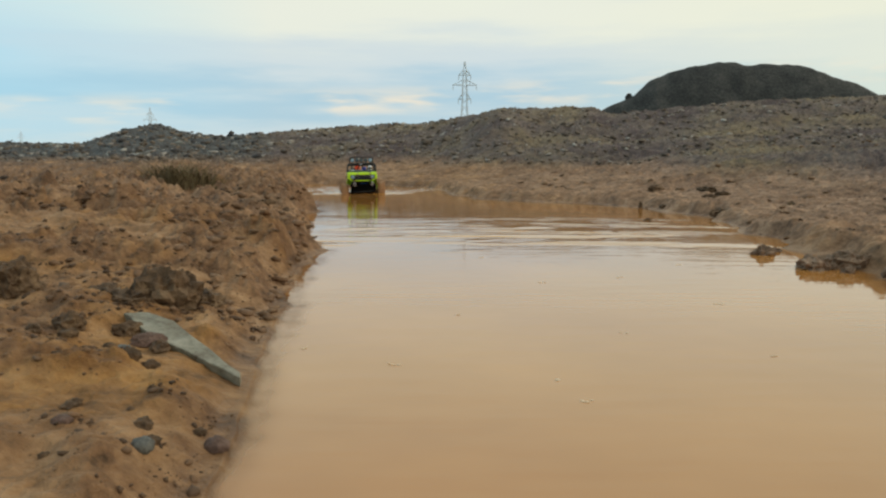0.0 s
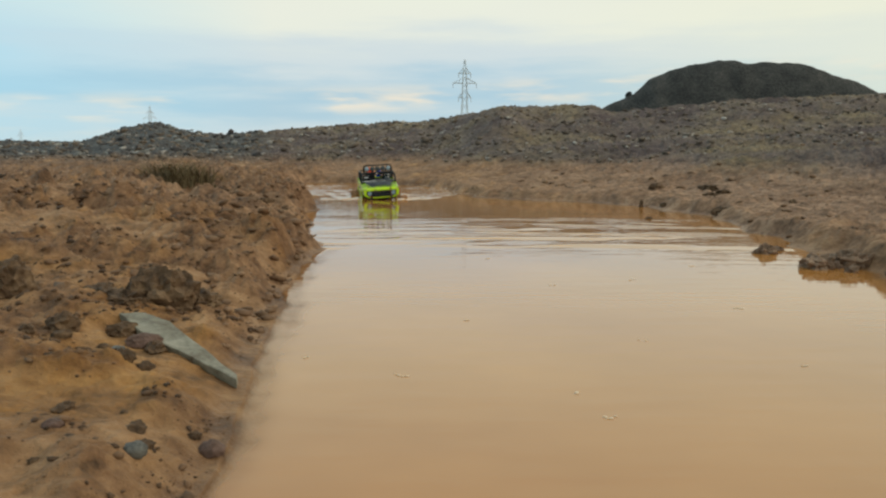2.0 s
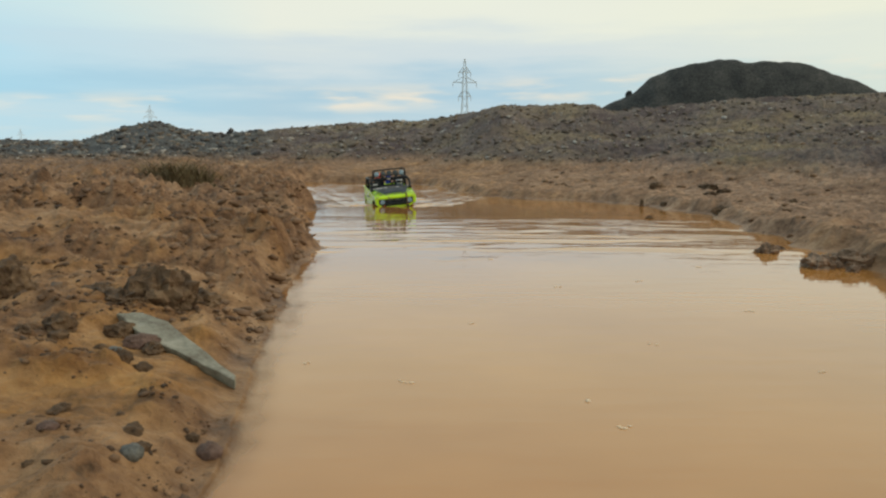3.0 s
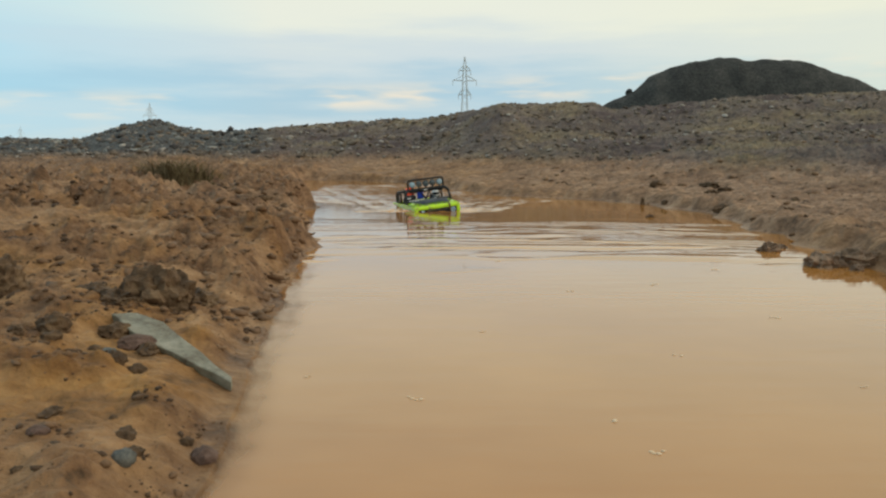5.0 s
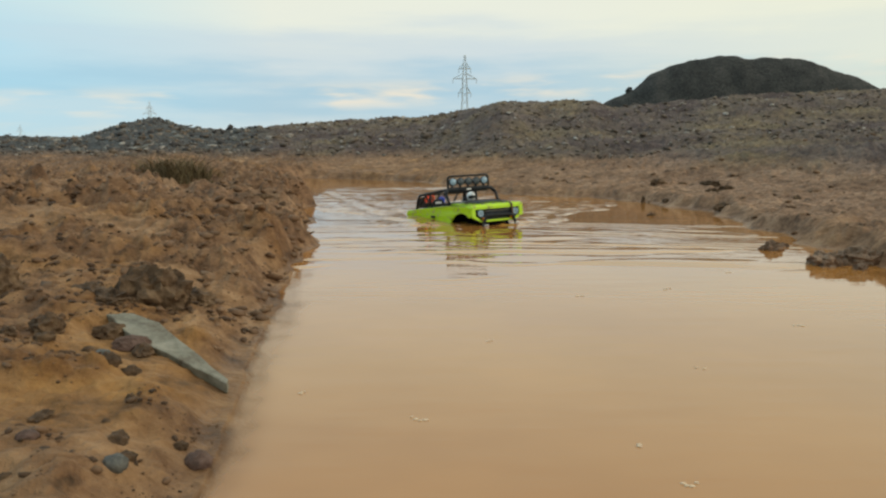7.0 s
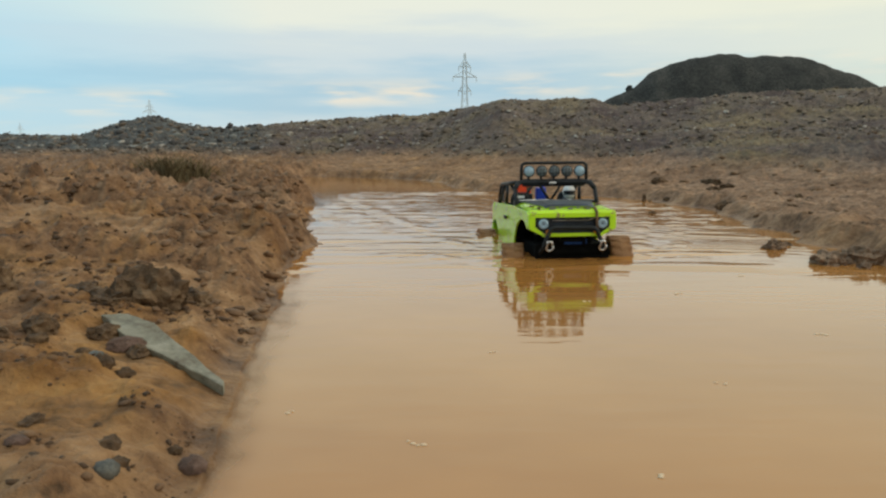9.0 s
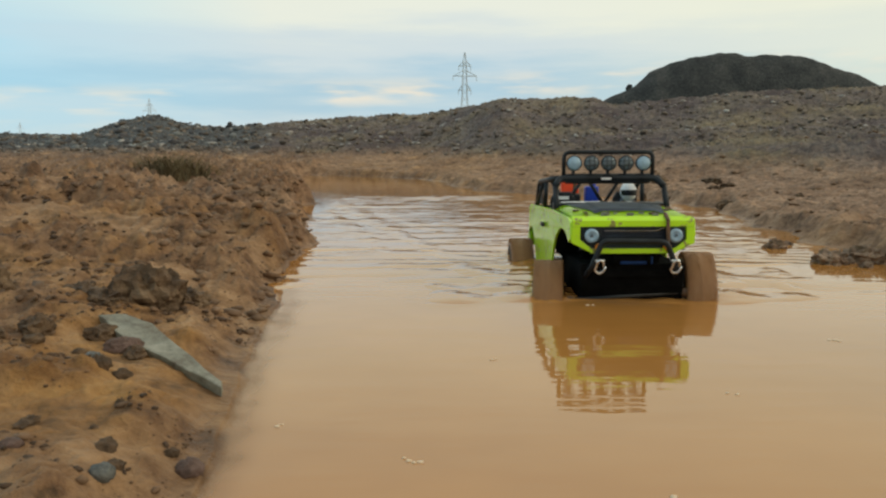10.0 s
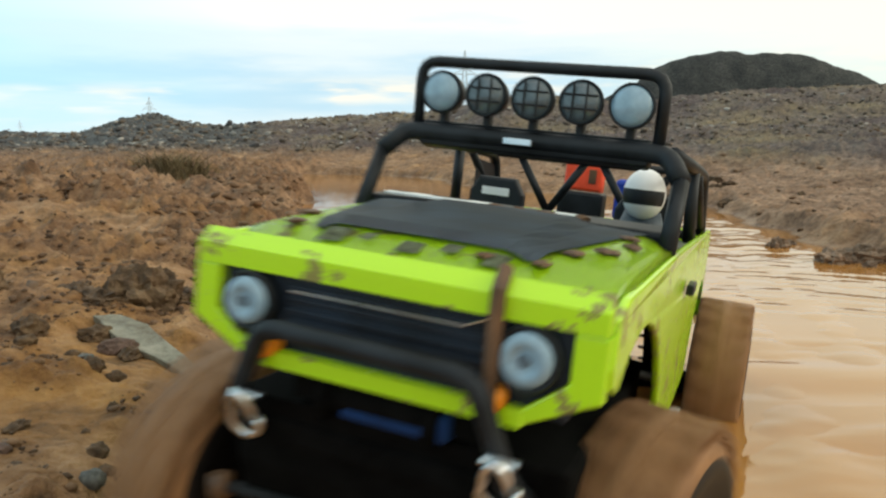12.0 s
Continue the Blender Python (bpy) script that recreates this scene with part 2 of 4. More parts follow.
# ---- ground, water, distance ----
def hash_noise(x, y, seed):
    """Smooth value noise, -1 to 1."""
    xi, yi = np.floor(x), np.floor(y)
    fx, fy = x - xi, y - yi
    fx, fy = fx * fx * (3 - 2 * fx), fy * fy * (3 - 2 * fy)

    def h(i, j):
        v = np.sin(i * 127.1 + j * 311.7 + seed * 74.7) * 43758.5453
        return 2 * (v - np.floor(v)) - 1
    a = h(xi, yi) * (1 - fx) + h(xi + 1, yi) * fx
    b = h(xi, yi + 1) * (1 - fx) + h(xi + 1, yi + 1) * fx
    return a * (1 - fy) + b * fy


def fractal(x, y, scale, octaves=4, seed=0, gain=0.5):
    total, amp, norm = 0.0, 1.0, 0.0
    for k in range(octaves):
        a = 0.7 * k + 0.3
        u, v = x * math.cos(a) - y * math.sin(a), x * math.sin(a) + y * math.cos(a)
        total = total + amp * hash_noise(u * scale, v * scale, seed + 13 * k)
        norm, amp, scale = norm + amp, amp * gain, scale * 2.03
    return total / norm


def smooth(lo, hi, v):
    t = np.clip((v - lo) / (hi - lo), 0, 1)
    return t * t * (3 - 2 * t)


def shore_west(y):
    return np.interp(y, (-2, 0.3, 0.43, 0.62, 0.97, 1.75, 3.0, 3.5, 4.0, 5.6), (-0.2, -0.13, -0.147, -0.180, -0.213, -0.314, -0.56, -0.64, -0.95, -1.1))


def shore_east(y):
    return np.interp(y, (-2, 0.3, 0.97, 1.31, 1.64, 2.0, 2.5, 3.0, 3.4, 3.6, 4.4, 5.2, 5.7), (0.8, 0.72, 0.67, 0.735, 0.80, 0.85, 0.87, 0.77, 0.4, 0.15, 0.0, -0.2, -0.9))


def inside(x, y):
    """How far a place lies inside the pool, in metres, negative on the banks."""
    reach = np.clip(np.abs(y) * 0.04 - 0.01, 0.008, 0.10)
    wobble = fractal(x, y, 4.0, 4, 3) * reach
    east = shore_east(y) - x + 0.055 * smooth(0.8, 1.6, y) * fractal(x, y * 1.4, 5.0, 3, 78)
    d = np.minimum(x - shore_west(y), east) + wobble
    d = d + fractal(x, y, 17.0, 2, 19) * 0.006
    return np.minimum(np.minimum(d, 5.75 - y + wobble), y + 1.25 + 2 * wobble - 2.2 * np.minimum((x - 0.28) ** 2, 0.5))


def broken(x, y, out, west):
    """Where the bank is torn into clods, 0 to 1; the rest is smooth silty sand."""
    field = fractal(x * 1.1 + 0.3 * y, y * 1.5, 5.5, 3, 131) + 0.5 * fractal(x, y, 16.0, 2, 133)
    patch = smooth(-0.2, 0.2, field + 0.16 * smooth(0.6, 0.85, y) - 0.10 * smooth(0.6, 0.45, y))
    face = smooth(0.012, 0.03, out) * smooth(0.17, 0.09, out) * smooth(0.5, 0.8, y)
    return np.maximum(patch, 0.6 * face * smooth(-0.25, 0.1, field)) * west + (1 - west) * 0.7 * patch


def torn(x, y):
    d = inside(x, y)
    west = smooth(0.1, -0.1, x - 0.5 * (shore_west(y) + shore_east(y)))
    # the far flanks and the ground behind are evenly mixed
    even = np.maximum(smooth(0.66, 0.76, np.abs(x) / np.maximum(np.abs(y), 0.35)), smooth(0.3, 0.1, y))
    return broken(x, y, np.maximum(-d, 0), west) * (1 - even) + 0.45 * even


def ground_height(x, y):
    d = inside(x, y)
    out = np.maximum(-d, 0)
    west = smooth(0.1, -0.1, x - 0.5 * (shore_west(y) + shore_east(y)))
    near = smooth(1.2, 0.6, y)
    lip = (0.022 + 0.028 * smooth(1.3, 2.2, y)) * smooth(0.006, 0.07, out) + 0.028 * smooth(0.04, 0.2, out) + 0.05 * smooth(0.1, 0.6, out) + 0.015 * smooth(0.3, 2.5, out)
    lip = lip * (1 - 0.45 * near) - 0.055 * smooth(0.5, 1.4, out) - 0.042 * smooth(1.5, 2.4, y) * smooth(0.12, 0.45, out)
    slope = 0.030 * smooth(0, 0.07, out) + 0.10 * smooth(0.08, 1.6, out) + 0.2 * smooth(0.7, 3.5, out)
    z = west * lip + (1 - west) * slope
    # the spoil ridge round the far end
    run = np.hypot(x, y)
    az = x / np.maximum(y, 0.5)
    crest = np.interp(az, (-1.5, -0.6, -0.49, -0.43, -0.39, -0.34, -0.29, -0.14, -0.02, 0.03, 0.08, 0.2, 0.23, 0.32, 0.44, 0.6, 1.5),
                      (0.38, 0.367, 0.345, 0.502, 0.562, 0.457, 0.425, 0.523, 0.560, 0.640, 0.742, 0.758, 0.645, 0.735, 0.800, 0.855, 0.945))
    crest_at = 8.0 + 6.0 * smooth(0.08, -0.12, az)
    crest = 0.2 + (crest - 0.215) * crest_at / 8.0
    rise = smooth(5.4, crest_at, y + (crest_at / 16) * fractal(x, y, 0.6, 3, 8)) * smooth(-2, 2, y)
    z = z + rise * np.maximum(crest - z, 0) * 1.0
    fall = smooth(crest_at * 1.04, crest_at * 2, y)
    z = z * (1 - fall) + 0.1 * fall
    # clods and ruts
    rough = smooth(0.008, 0.06, out) * (0.45 + 0.55 * smooth(0.55, 1.2, y)) * (0.45 + 0.55 * np.maximum(west, smooth(0.5, 1.5, out)))
    lump = 0.55 * np.abs(fractal(x, y, 8.0, 2, 21, 0.5)) + 0.8 * np.abs(fractal(x, y, 19.0, 2, 23, 0.5)) + 0.55 * np.abs(fractal(x, y, 40.0, 2, 27, 0.5))
    fine = np.abs(fractal(x, y, 75.0, 2, 77, 0.6))
    patch = broken(x, y, out, west)
    rut = 1 - np.abs(fractal(x * 0.6, y * 1.3, 4.0, 3, 9, 0.5)) * 2
    # slumped ledges of mud on the west bank
    ledge = np.abs(fractal(x * 0.34 + 0.25 * y, y + 0.2 * x, 9.0, 3, 29, 0.5))
    lump = lump * (1 - 0.25 * west * smooth(2.6, 1.6, y)) + 1.1 * west * smooth(2.6, 1.6, y) * ledge
    lump = (lump - 0.33) * (1 - west * (1 - (0.3 + 0.75 * patch)))
    z = z + rough * (0.030 * fractal(x, y, 3.2, 3, 33) + (0.045 + 0.025 * smooth(0.9, 1.5, y)) * (0.5 + 0.25 * west) * lump + 0.009 * fine * (0.35 + 0.65 * patch) + 0.02 * np.maximum(rut, 0) + 0.002)
    z = z + smooth(0.004, 0.04, out) * (0.007 * fractal(x, y, 24.0, 4, 5, 0.65) + 0.006 * smooth(0.5, 1.0, y) * np.abs(fractal(x, y, 48.0, 3, 15, 0.6)) + 0.002 * fractal(x, y, 90.0, 2, 16))
    mound = np.maximum(fractal(x, y, 1.7, 4, 40, 0.6), -0.2)
    z = z + rise * (1 - fall) * (1 - 0.7 * smooth(0.86, 0.98, y / crest_at)) * (0.07 * mound + 0.05 * np.maximum(fractal(x, y, 7.0, 3, 52), 0) - 0.03)
    # ribs pressed into the top of the bank
    z = z + 0.011 * np.exp(-((x + 0.60) / 0.07) ** 2 - ((y - 2.15) / 0.2) ** 2) * np.sin((y + 0.5 * (x + 0.6)) * math.tau / 0.085)
    # the bed of the pool
    shelf = 0.9 * np.clip(y, 0.4, 1.2)
    bed = -0.0035 * smooth(0, 0.012, d) - 0.035 * smooth(0.02 * shelf, 0.09, d) - 0.09 * smooth(0.05, 0.35, d)
    bed = bed + 0.003 * (1 - smooth(0.015, 0.08, d)) * smooth(0, 0.01, d) * fractal(x, y, 26.0, 4, 12, 0.6)
    return np.where(d > 0, bed - 0.0012, z + 0.0012)


def link_grid(name, xs, ys, zs, mat, smooth_shade=True):
    rows, cols = xs.shape
    me = bpy.data.meshes.new(name)
    me.vertices.add(rows * cols)
    me.vertices.foreach_set("co", np.stack([xs, ys, zs], -1).astype(np.float32).ravel())
    i = np.arange((rows - 1) * cols).reshape(rows - 1, cols)[:, :-1]
    quads = np.stack([i, i + 1, i + cols + 1, i + cols], -1).reshape(-1, 4)
    me.loops.add(quads.size)
    me.loops.foreach_set("vertex_index", quads.ravel().astype(np.int32))
    me.polygons.add(len(quads))
    me.polygons.foreach_set("loop_start", np.arange(0, quads.size, 4, dtype=np.int32))
    me.update(calc_edges=True)
    me.polygons.foreach_set("use_smooth", np.full(len(quads), smooth_shade))
    me.materials.append(mat)
    return new(name, me)


def make_ground():
    ys = np.concatenate([-np.geomspace(3000, 0.5, 30), np.linspace(-0.4, 0.25, 14), np.geomspace(0.27, 16, 860), np.geomspace(16.5, 4000, 44)])
    u = np.linspace(-1, 1, 641)
    yy = np.repeat(ys[:, None], len(u), 1)
    apron = np.sign(u) * np.maximum(np.abs(u) - 0.93, 0) ** 3 * 1.0e7
    xx = np.maximum(np.abs(yy), 0.35) * 0.8 * u[None] + apron[None]
    ob = link_grid("ground", xx, yy, ground_height(xx, yy), GROUND)
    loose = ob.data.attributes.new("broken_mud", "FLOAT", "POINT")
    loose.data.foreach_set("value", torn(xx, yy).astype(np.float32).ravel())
    return tagged(ob, "wet brown mud banks and stony spoil ridge around the pool", "ground", kind="structure")


def make_water():
    ys, xs = np.concatenate([np.linspace(-1.5, 0.2, 12), np.linspace(0.22, 1.6, 300), np.linspace(1.62, 6.0, 160)]), np.concatenate([np.linspace(-1.6, -0.62, 30), np.linspace(-0.615, 0.0, 180), np.linspace(0.03, 1.3, 90)])
    xx, yy = np.meshgrid(xs, ys)
    ob = link_grid("water", xx, yy, np.zeros_like(xx), WATER)
    # the silt hides the bed within a few millimetres of depth
    depth = np.maximum(-ground_height(xx, yy), 0)
    thin = ob.data.attributes.new("thin_water", "FLOAT", "POINT")
    thin.data.foreach_set("value", np.exp(-np.maximum(depth - 0.0012, 0) / 0.0027).astype(np.float32).ravel())
    return tagged(ob, "shallow pool of opaque brown muddy water", "water", kind="structure")


def make_heap():
    """The dark spoil heap far behind the ridge."""
    xs, ys = np.linspace(-38, 38, 170), np.linspace(-12, 12, 50)
    xx, yy = np.meshgrid(xs, ys)
    flat = np.interp(xx, (-38, -30, -28.3, -23, -21.3, -18.6, -14.7, -9.7, -2.9, 1.6, 10.6, 14.7, 18.7, 22.2, 26.3, 31.6, 38), (0, 6.5, 9.2, 11.6, 12.5, 15.1, 16.9, 18.0, 18.8, 18.3, 18.2, 17.1, 15.7, 14.6, 12.6, 9.0, 0))
    zz = flat * np.clip(1.0 - (np.abs(yy) / 12) ** 2, 0, 1) + 0.55 * fractal(xx, yy * 0.3, 0.2, 5, 60, 0.65)
    ob = link_grid("backdrop_heap", xx, yy, np.maximum(zz, -1), HEAP)
    ob.matrix_world = pose(60, 150, 0.5)
    tagged(ob, "dark flat-topped spoil heap in the distance", "hill", kind="structure")
    return ob


make_ground()
make_water()
make_heap()


def make_ripples():
    """The bow waves that run before the truck: a low rigid swell of broken crests."""
    ys, xs = np.linspace(0, 1.3, 340), np.linspace(-1.3, 1.3, 320)
    xx, yy = np.meshgrid(xs, ys)
    edge = smooth(0, 0.25, yy + 0.22 * fractal(xx, yy, 2.6, 3, 4) - 0.06) * smooth(1.3, 0.8, yy)
    bend = yy + 0.13 * fractal(xx, yy, 2.3, 3, 61) + 0.10 * (xx - 0.2) ** 2
    broken = smooth(-0.05, 0.3, fractal(xx * 1.5, yy * 4.0, 3.0, 3, 71))
    front = np.sin(bend * math.tau / 0.135) * broken * np.exp(-np.maximum(yy - 0.45, 0) / 0.22)
    small = np.sin((bend + 0.12 * xx) * math.tau / 0.055) * smooth(0.0, 0.4, fractal(xx * 0.7, yy * 3, 3.1, 2, 83))
    zz = 0.0020 * edge + edge * (0.0016 * front + 0.00030 * small) - 0.0004 - 0.003 * (1 - edge) ** 3
    ob = link_grid("ripples", xx, yy, zz, WATER)
    return tagged(ob, "low ripples running over the muddy water ahead of the truck", "ripples", kind="stuff")


def make_wake():
    """The churned water beside and behind the truck."""
    ys, xs = np.linspace(-0.30, 2.3, 520), np.linspace(-0.85, 0.85, 340)
    xx, yy = np.meshgrid(xs, ys)
    wide = 0.30 + 0.45 * smooth(-0.2, 0.8, yy)
    edge = smooth(0, 0.12, wide - np.abs(xx) + 0.10 * fractal(xx, yy, 4, 3, 14)) * smooth(-0.30, -0.22, yy + 0.05 * fractal(xx, yy, 6, 2, 18) - 0.02) * smooth(2.3, 1.9, yy)
    bend = yy + 0.04 * fractal(xx, yy, 3.0, 3, 64)
    cross = np.sin((bend + 0.2 * xx + 0.03 * fractal(xx, yy, 7, 2, 66)) * math.tau / 0.09) * smooth(-0.1, 0.4, fractal(xx * 0.8, yy * 2, 4, 2, 68))
    chop = fractal(xx * 0.45, yy * 1.25, 13, 3, 94, 0.55)
    vee = np.sin((np.abs(xx) - 0.28 * (yy + 0.25)) * math.tau / 0.10) * np.exp(-((np.abs(xx) - 0.16 - 0.3 * np.maximum(yy + 0.2, 0)) / 0.12) ** 2)
    churn = fractal(xx * 0.8, yy * 1.5, 12, 4, 92, 0.6) * np.exp(-np.maximum(yy, 0) / 0.7)
    for wx in (-0.107, 0.107):
        for wy in (-0.165, 0.165):
            near = np.hypot((xx - wx) / 0.045, (yy - wy) / 0.085)
            churn = churn + 3.0 * np.exp(-near ** 2) * np.maximum(0.25 + fractal(xx, yy, 38, 3, 97, 0.6), 0)
    zz = edge * (0.0015 + 0.0006 * cross + 0.0014 * vee + 0.0015 * chop + 0.0026 * churn) - 0.0010 * (1 - edge) - 0.02 * (1 - edge) ** 3
    ob = link_grid("wake", xx, yy, zz, WATER)
    return tagged(ob, "churned muddy water trailing behind the truck", "wake", kind="stuff")


RIPPLES, WAKE = make_ripples(), make_wake()

# ---- small helpers for meshes ----
def part(name, bm, mat, parent=None, label="", soft=False):
    """One mesh object from a bmesh, under a thing or a part."""
    me = bpy.data.meshes.new(name)
    bmesh.ops.recalc_face_normals(bm, faces=bm.faces)
    for f in bm.faces:
        f.smooth = soft
    bm.to_mesh(me)
    bm.free()
    for m in (mat if isinstance(mat, (list, tuple)) else [mat]):
        me.materials.append(m)
    ob = new(name, me)
    ob.parent = parent
    if label:
        tagged(ob, label)
    return ob


def box(size, at=(0, 0, 0), turn=(0, 0, 0), bevel=0.0, bm=None):
    bm = bm or bmesh.new()
    made = bmesh.ops.create_cube(bm, size=1, matrix=pose(*at, *turn) @ Matrix.Diagonal((*size, 1)))
    if bevel:
        edges = {e for v in made["verts"] for e in v.link_edges}
        bmesh.ops.bevel(bm, geom=list(edges), offset=bevel, segments=2, affect="EDGES", profile=0.5)
    return bm


def tube(points, r, sides=10, bm=None):
    """A round bar along a polyline, with mitred bends and closed ends."""
    bm = bm or bmesh.new()
    pts = [Vector(p) for p in points]
    rings = []
    side = None
    for i, p in enumerate(pts):
        a = (p - pts[i - 1]).normalized() if i else (pts[1] - p).normalized()
        b = (pts[i + 1] - p).normalized() if i < len(pts) - 1 else a
        d = (a + b).normalized()
        if side is None:
            side = d.orthogonal().normalized()
        side = (side - d * side.dot(d)).normalized()
        up = d.cross(side)
        rings.append([bm.verts.new(p + (side * math.cos(k * math.tau / sides) + up * math.sin(k * math.tau / sides)) * r) for k in range(sides)])
    for a, b in zip(rings, rings[1:]):
        for k in range(sides):
            bm.faces.new((a[k], a[(k + 1) % sides], b[(k + 1) % sides], b[k]))
    bm.faces.new(rings[0][::-1])
    bm.faces.new(rings[-1])
    return bm


def rounded(points, r, steps=3):
    """The polyline with its corners rounded off by r."""
    pts = [Vector(p) for p in points]
    out = [pts[0]]
    for a, b, c in zip(pts, pts[1:], pts[2:]):
        p, q = b + (a - b).normalized() * r, b + (c - b).normalized() * r
        out += [(1 - t) ** 2 * p + 2 * t * (1 - t) * b + t * t * q for t in (i / steps for i in range(steps + 1))]
    return out + [pts[-1]]


def lathe(profile, axis="X", sides=32, at=(0, 0, 0), bm=None):
    """Turns a profile of (along, radius) round an axis."""
    bm = bm or bmesh.new()
    rings = []
    for s, r in profile:
        ring = []
        for k in range(sides):
            c, d = r * math.cos(k * math.tau / sides), r * math.sin(k * math.tau / sides)
            v = {"X": (s, c, d), "Y": (c, s, d), "Z": (c, d, s)}[axis]
            ring.append(bm.verts.new(Vector(v) + Vector(at)))
        rings.append(ring)
    for a, b in zip(rings, rings[1:]):
        for k in range(sides):
            bm.faces.new((a[k], a[(k + 1) % sides], b[(k + 1) % sides], b[k]))
    bm.faces.new(rings[0][::-1])
    bm.faces.new(rings[-1])
    return bm


def prism(outline, lo, hi, axis="X", bevel=0.0, bm=None):
    """A flat outline pushed from lo to hi along an axis. X: outline in y, z; Y: in x, z; Z: in x, y."""
    bm = bm or bmesh.new()
    put = {"X": lambda a, b, s: (s, a, b), "Y": lambda a, b, s: (a, s, b), "Z": lambda a, b, s: (a, b, s)}[axis]
    low, high = [bm.verts.new(put(a, b, lo)) for a, b in outline], [bm.verts.new(put(a, b, hi)) for a, b in outline]
    bm.faces.new(low)
    bm.faces.new(high[::-1])
    k = len(outline)
    edges = []
    for i in range(k):
        bm.faces.new((low[i], high[i], high[(i + 1) % k], low[(i + 1) % k]))
    if bevel:
        bmesh.ops.recalc_face_normals(bm, faces=bm.faces)
        edges = [e for v in low for e in v.link_edges if e.other_vert(v) in low] + [e for v in high for e in v.link_edges if e.other_vert(v) in high]
        bmesh.ops.bevel(bm, geom=list(set(edges)), offset=bevel, segments=2, affect="EDGES", profile=0.5)
    return bm


def lump(size, seed, detail=3, rough=0.25, crag=2.5):
    """A stone or clod: a ball pushed about by noise, flattened below."""
    bm = bmesh.new()
    bmesh.ops.create_icosphere(bm, subdivisions=detail, radius=1)
    for v in bm.verts:
        p = v.co.normalized()
        k = 1 + rough * noise.fractal(p * crag + Vector((seed * 7.3, seed * 1.7, 3)), 0.9, 2.0, 4) + 0.12 * noise.cell(p * 2.2 + Vector((seed, 0, 0)))
        v.co = Vector((p.x * size[0], p.y * size[1], max(p.z, -0.5) * size[2])) * k * 0.5
    return bm


ICO = None


def scatter(name, places, sizes, mat, seed, squash=0.65, sunk=0.25):
    """Many loose pieces in one mesh, each a rough stone of 20 faces."""
    global ICO
    if ICO is None:
        bm = bmesh.new()
        bmesh.ops.create_icosphere(bm, subdivisions=1, radius=0.5)
        bm.verts.ensure_lookup_table()
        ICO = np.array([v.co[:] for v in bm.verts]), np.array([[v.index for v in f.verts] for f in bm.faces])
        bm.free()
    rng = np.random.default_rng(seed)
    base, faces = ICO
    n, k = len(places), len(base)
    a = rng.uniform(0, math.tau, n)
    co = base[None] * (1 + rng.uniform(-0.3, 0.3, (n, k, 1)))
    co = co * (sizes[:, None] * rng.uniform((0.7, 0.5, squash * 0.6), (1.4, 1.0, squash), (n, 3)))[:, None, :]
    tip = rng.uniform(-0.35, 0.35, n)[:, None]
    co[..., 2] += co[..., 0] * tip
    x = co[..., 0] * np.cos(a)[:, None] - co[..., 1] * np.sin(a)[:, None]
    y = co[..., 0] * np.sin(a)[:, None] + co[..., 1] * np.cos(a)[:, None]
    out = np.stack([x, y, co[..., 2]], -1) + places[:, None, :]
    out[..., 2] += (sizes * squash * (0.5 - sunk) * 0.6)[:, None]
    tri = (faces[None] + (np.arange(n) * k)[:, None, None]).reshape(-1, 3)
    me = bpy.data.meshes.new(name)
    me.vertices.add(n * k)
    me.vertices.foreach_set("co", out.astype(np.float32).ravel())
    me.loops.add(tri.size)
    me.loops.foreach_set("vertex_index", tri.ravel().astype(np.int32))
    me.polygons.add(len(tri))
    me.polygons.foreach_set("loop_start", np.arange(0, tri.size, 3, dtype=np.int32))
    me.update(calc_edges=True)
    me.materials.append(mat)
    return new(name, me)


def on_ground(x, y):
    return float(ground_height(np.array([float(x)]), np.array([float(y)]))[0])

# ---- the model truck ----
# Its own space: the nose points to -y, x to its left-hand side, z = 0 under the tyres.
def make_lug():
    bm = box((1, 1, 1), bevel=0.14)
    for v in bm.verts:
        v.co.z *= 1 - 0.25 * abs(v.co.x)
    me = bpy.data.meshes.new("tread_lug")
    bm.to_mesh(me)
    bm.free()
    me.materials.append(TYRE)
    return me


LUG = make_lug()


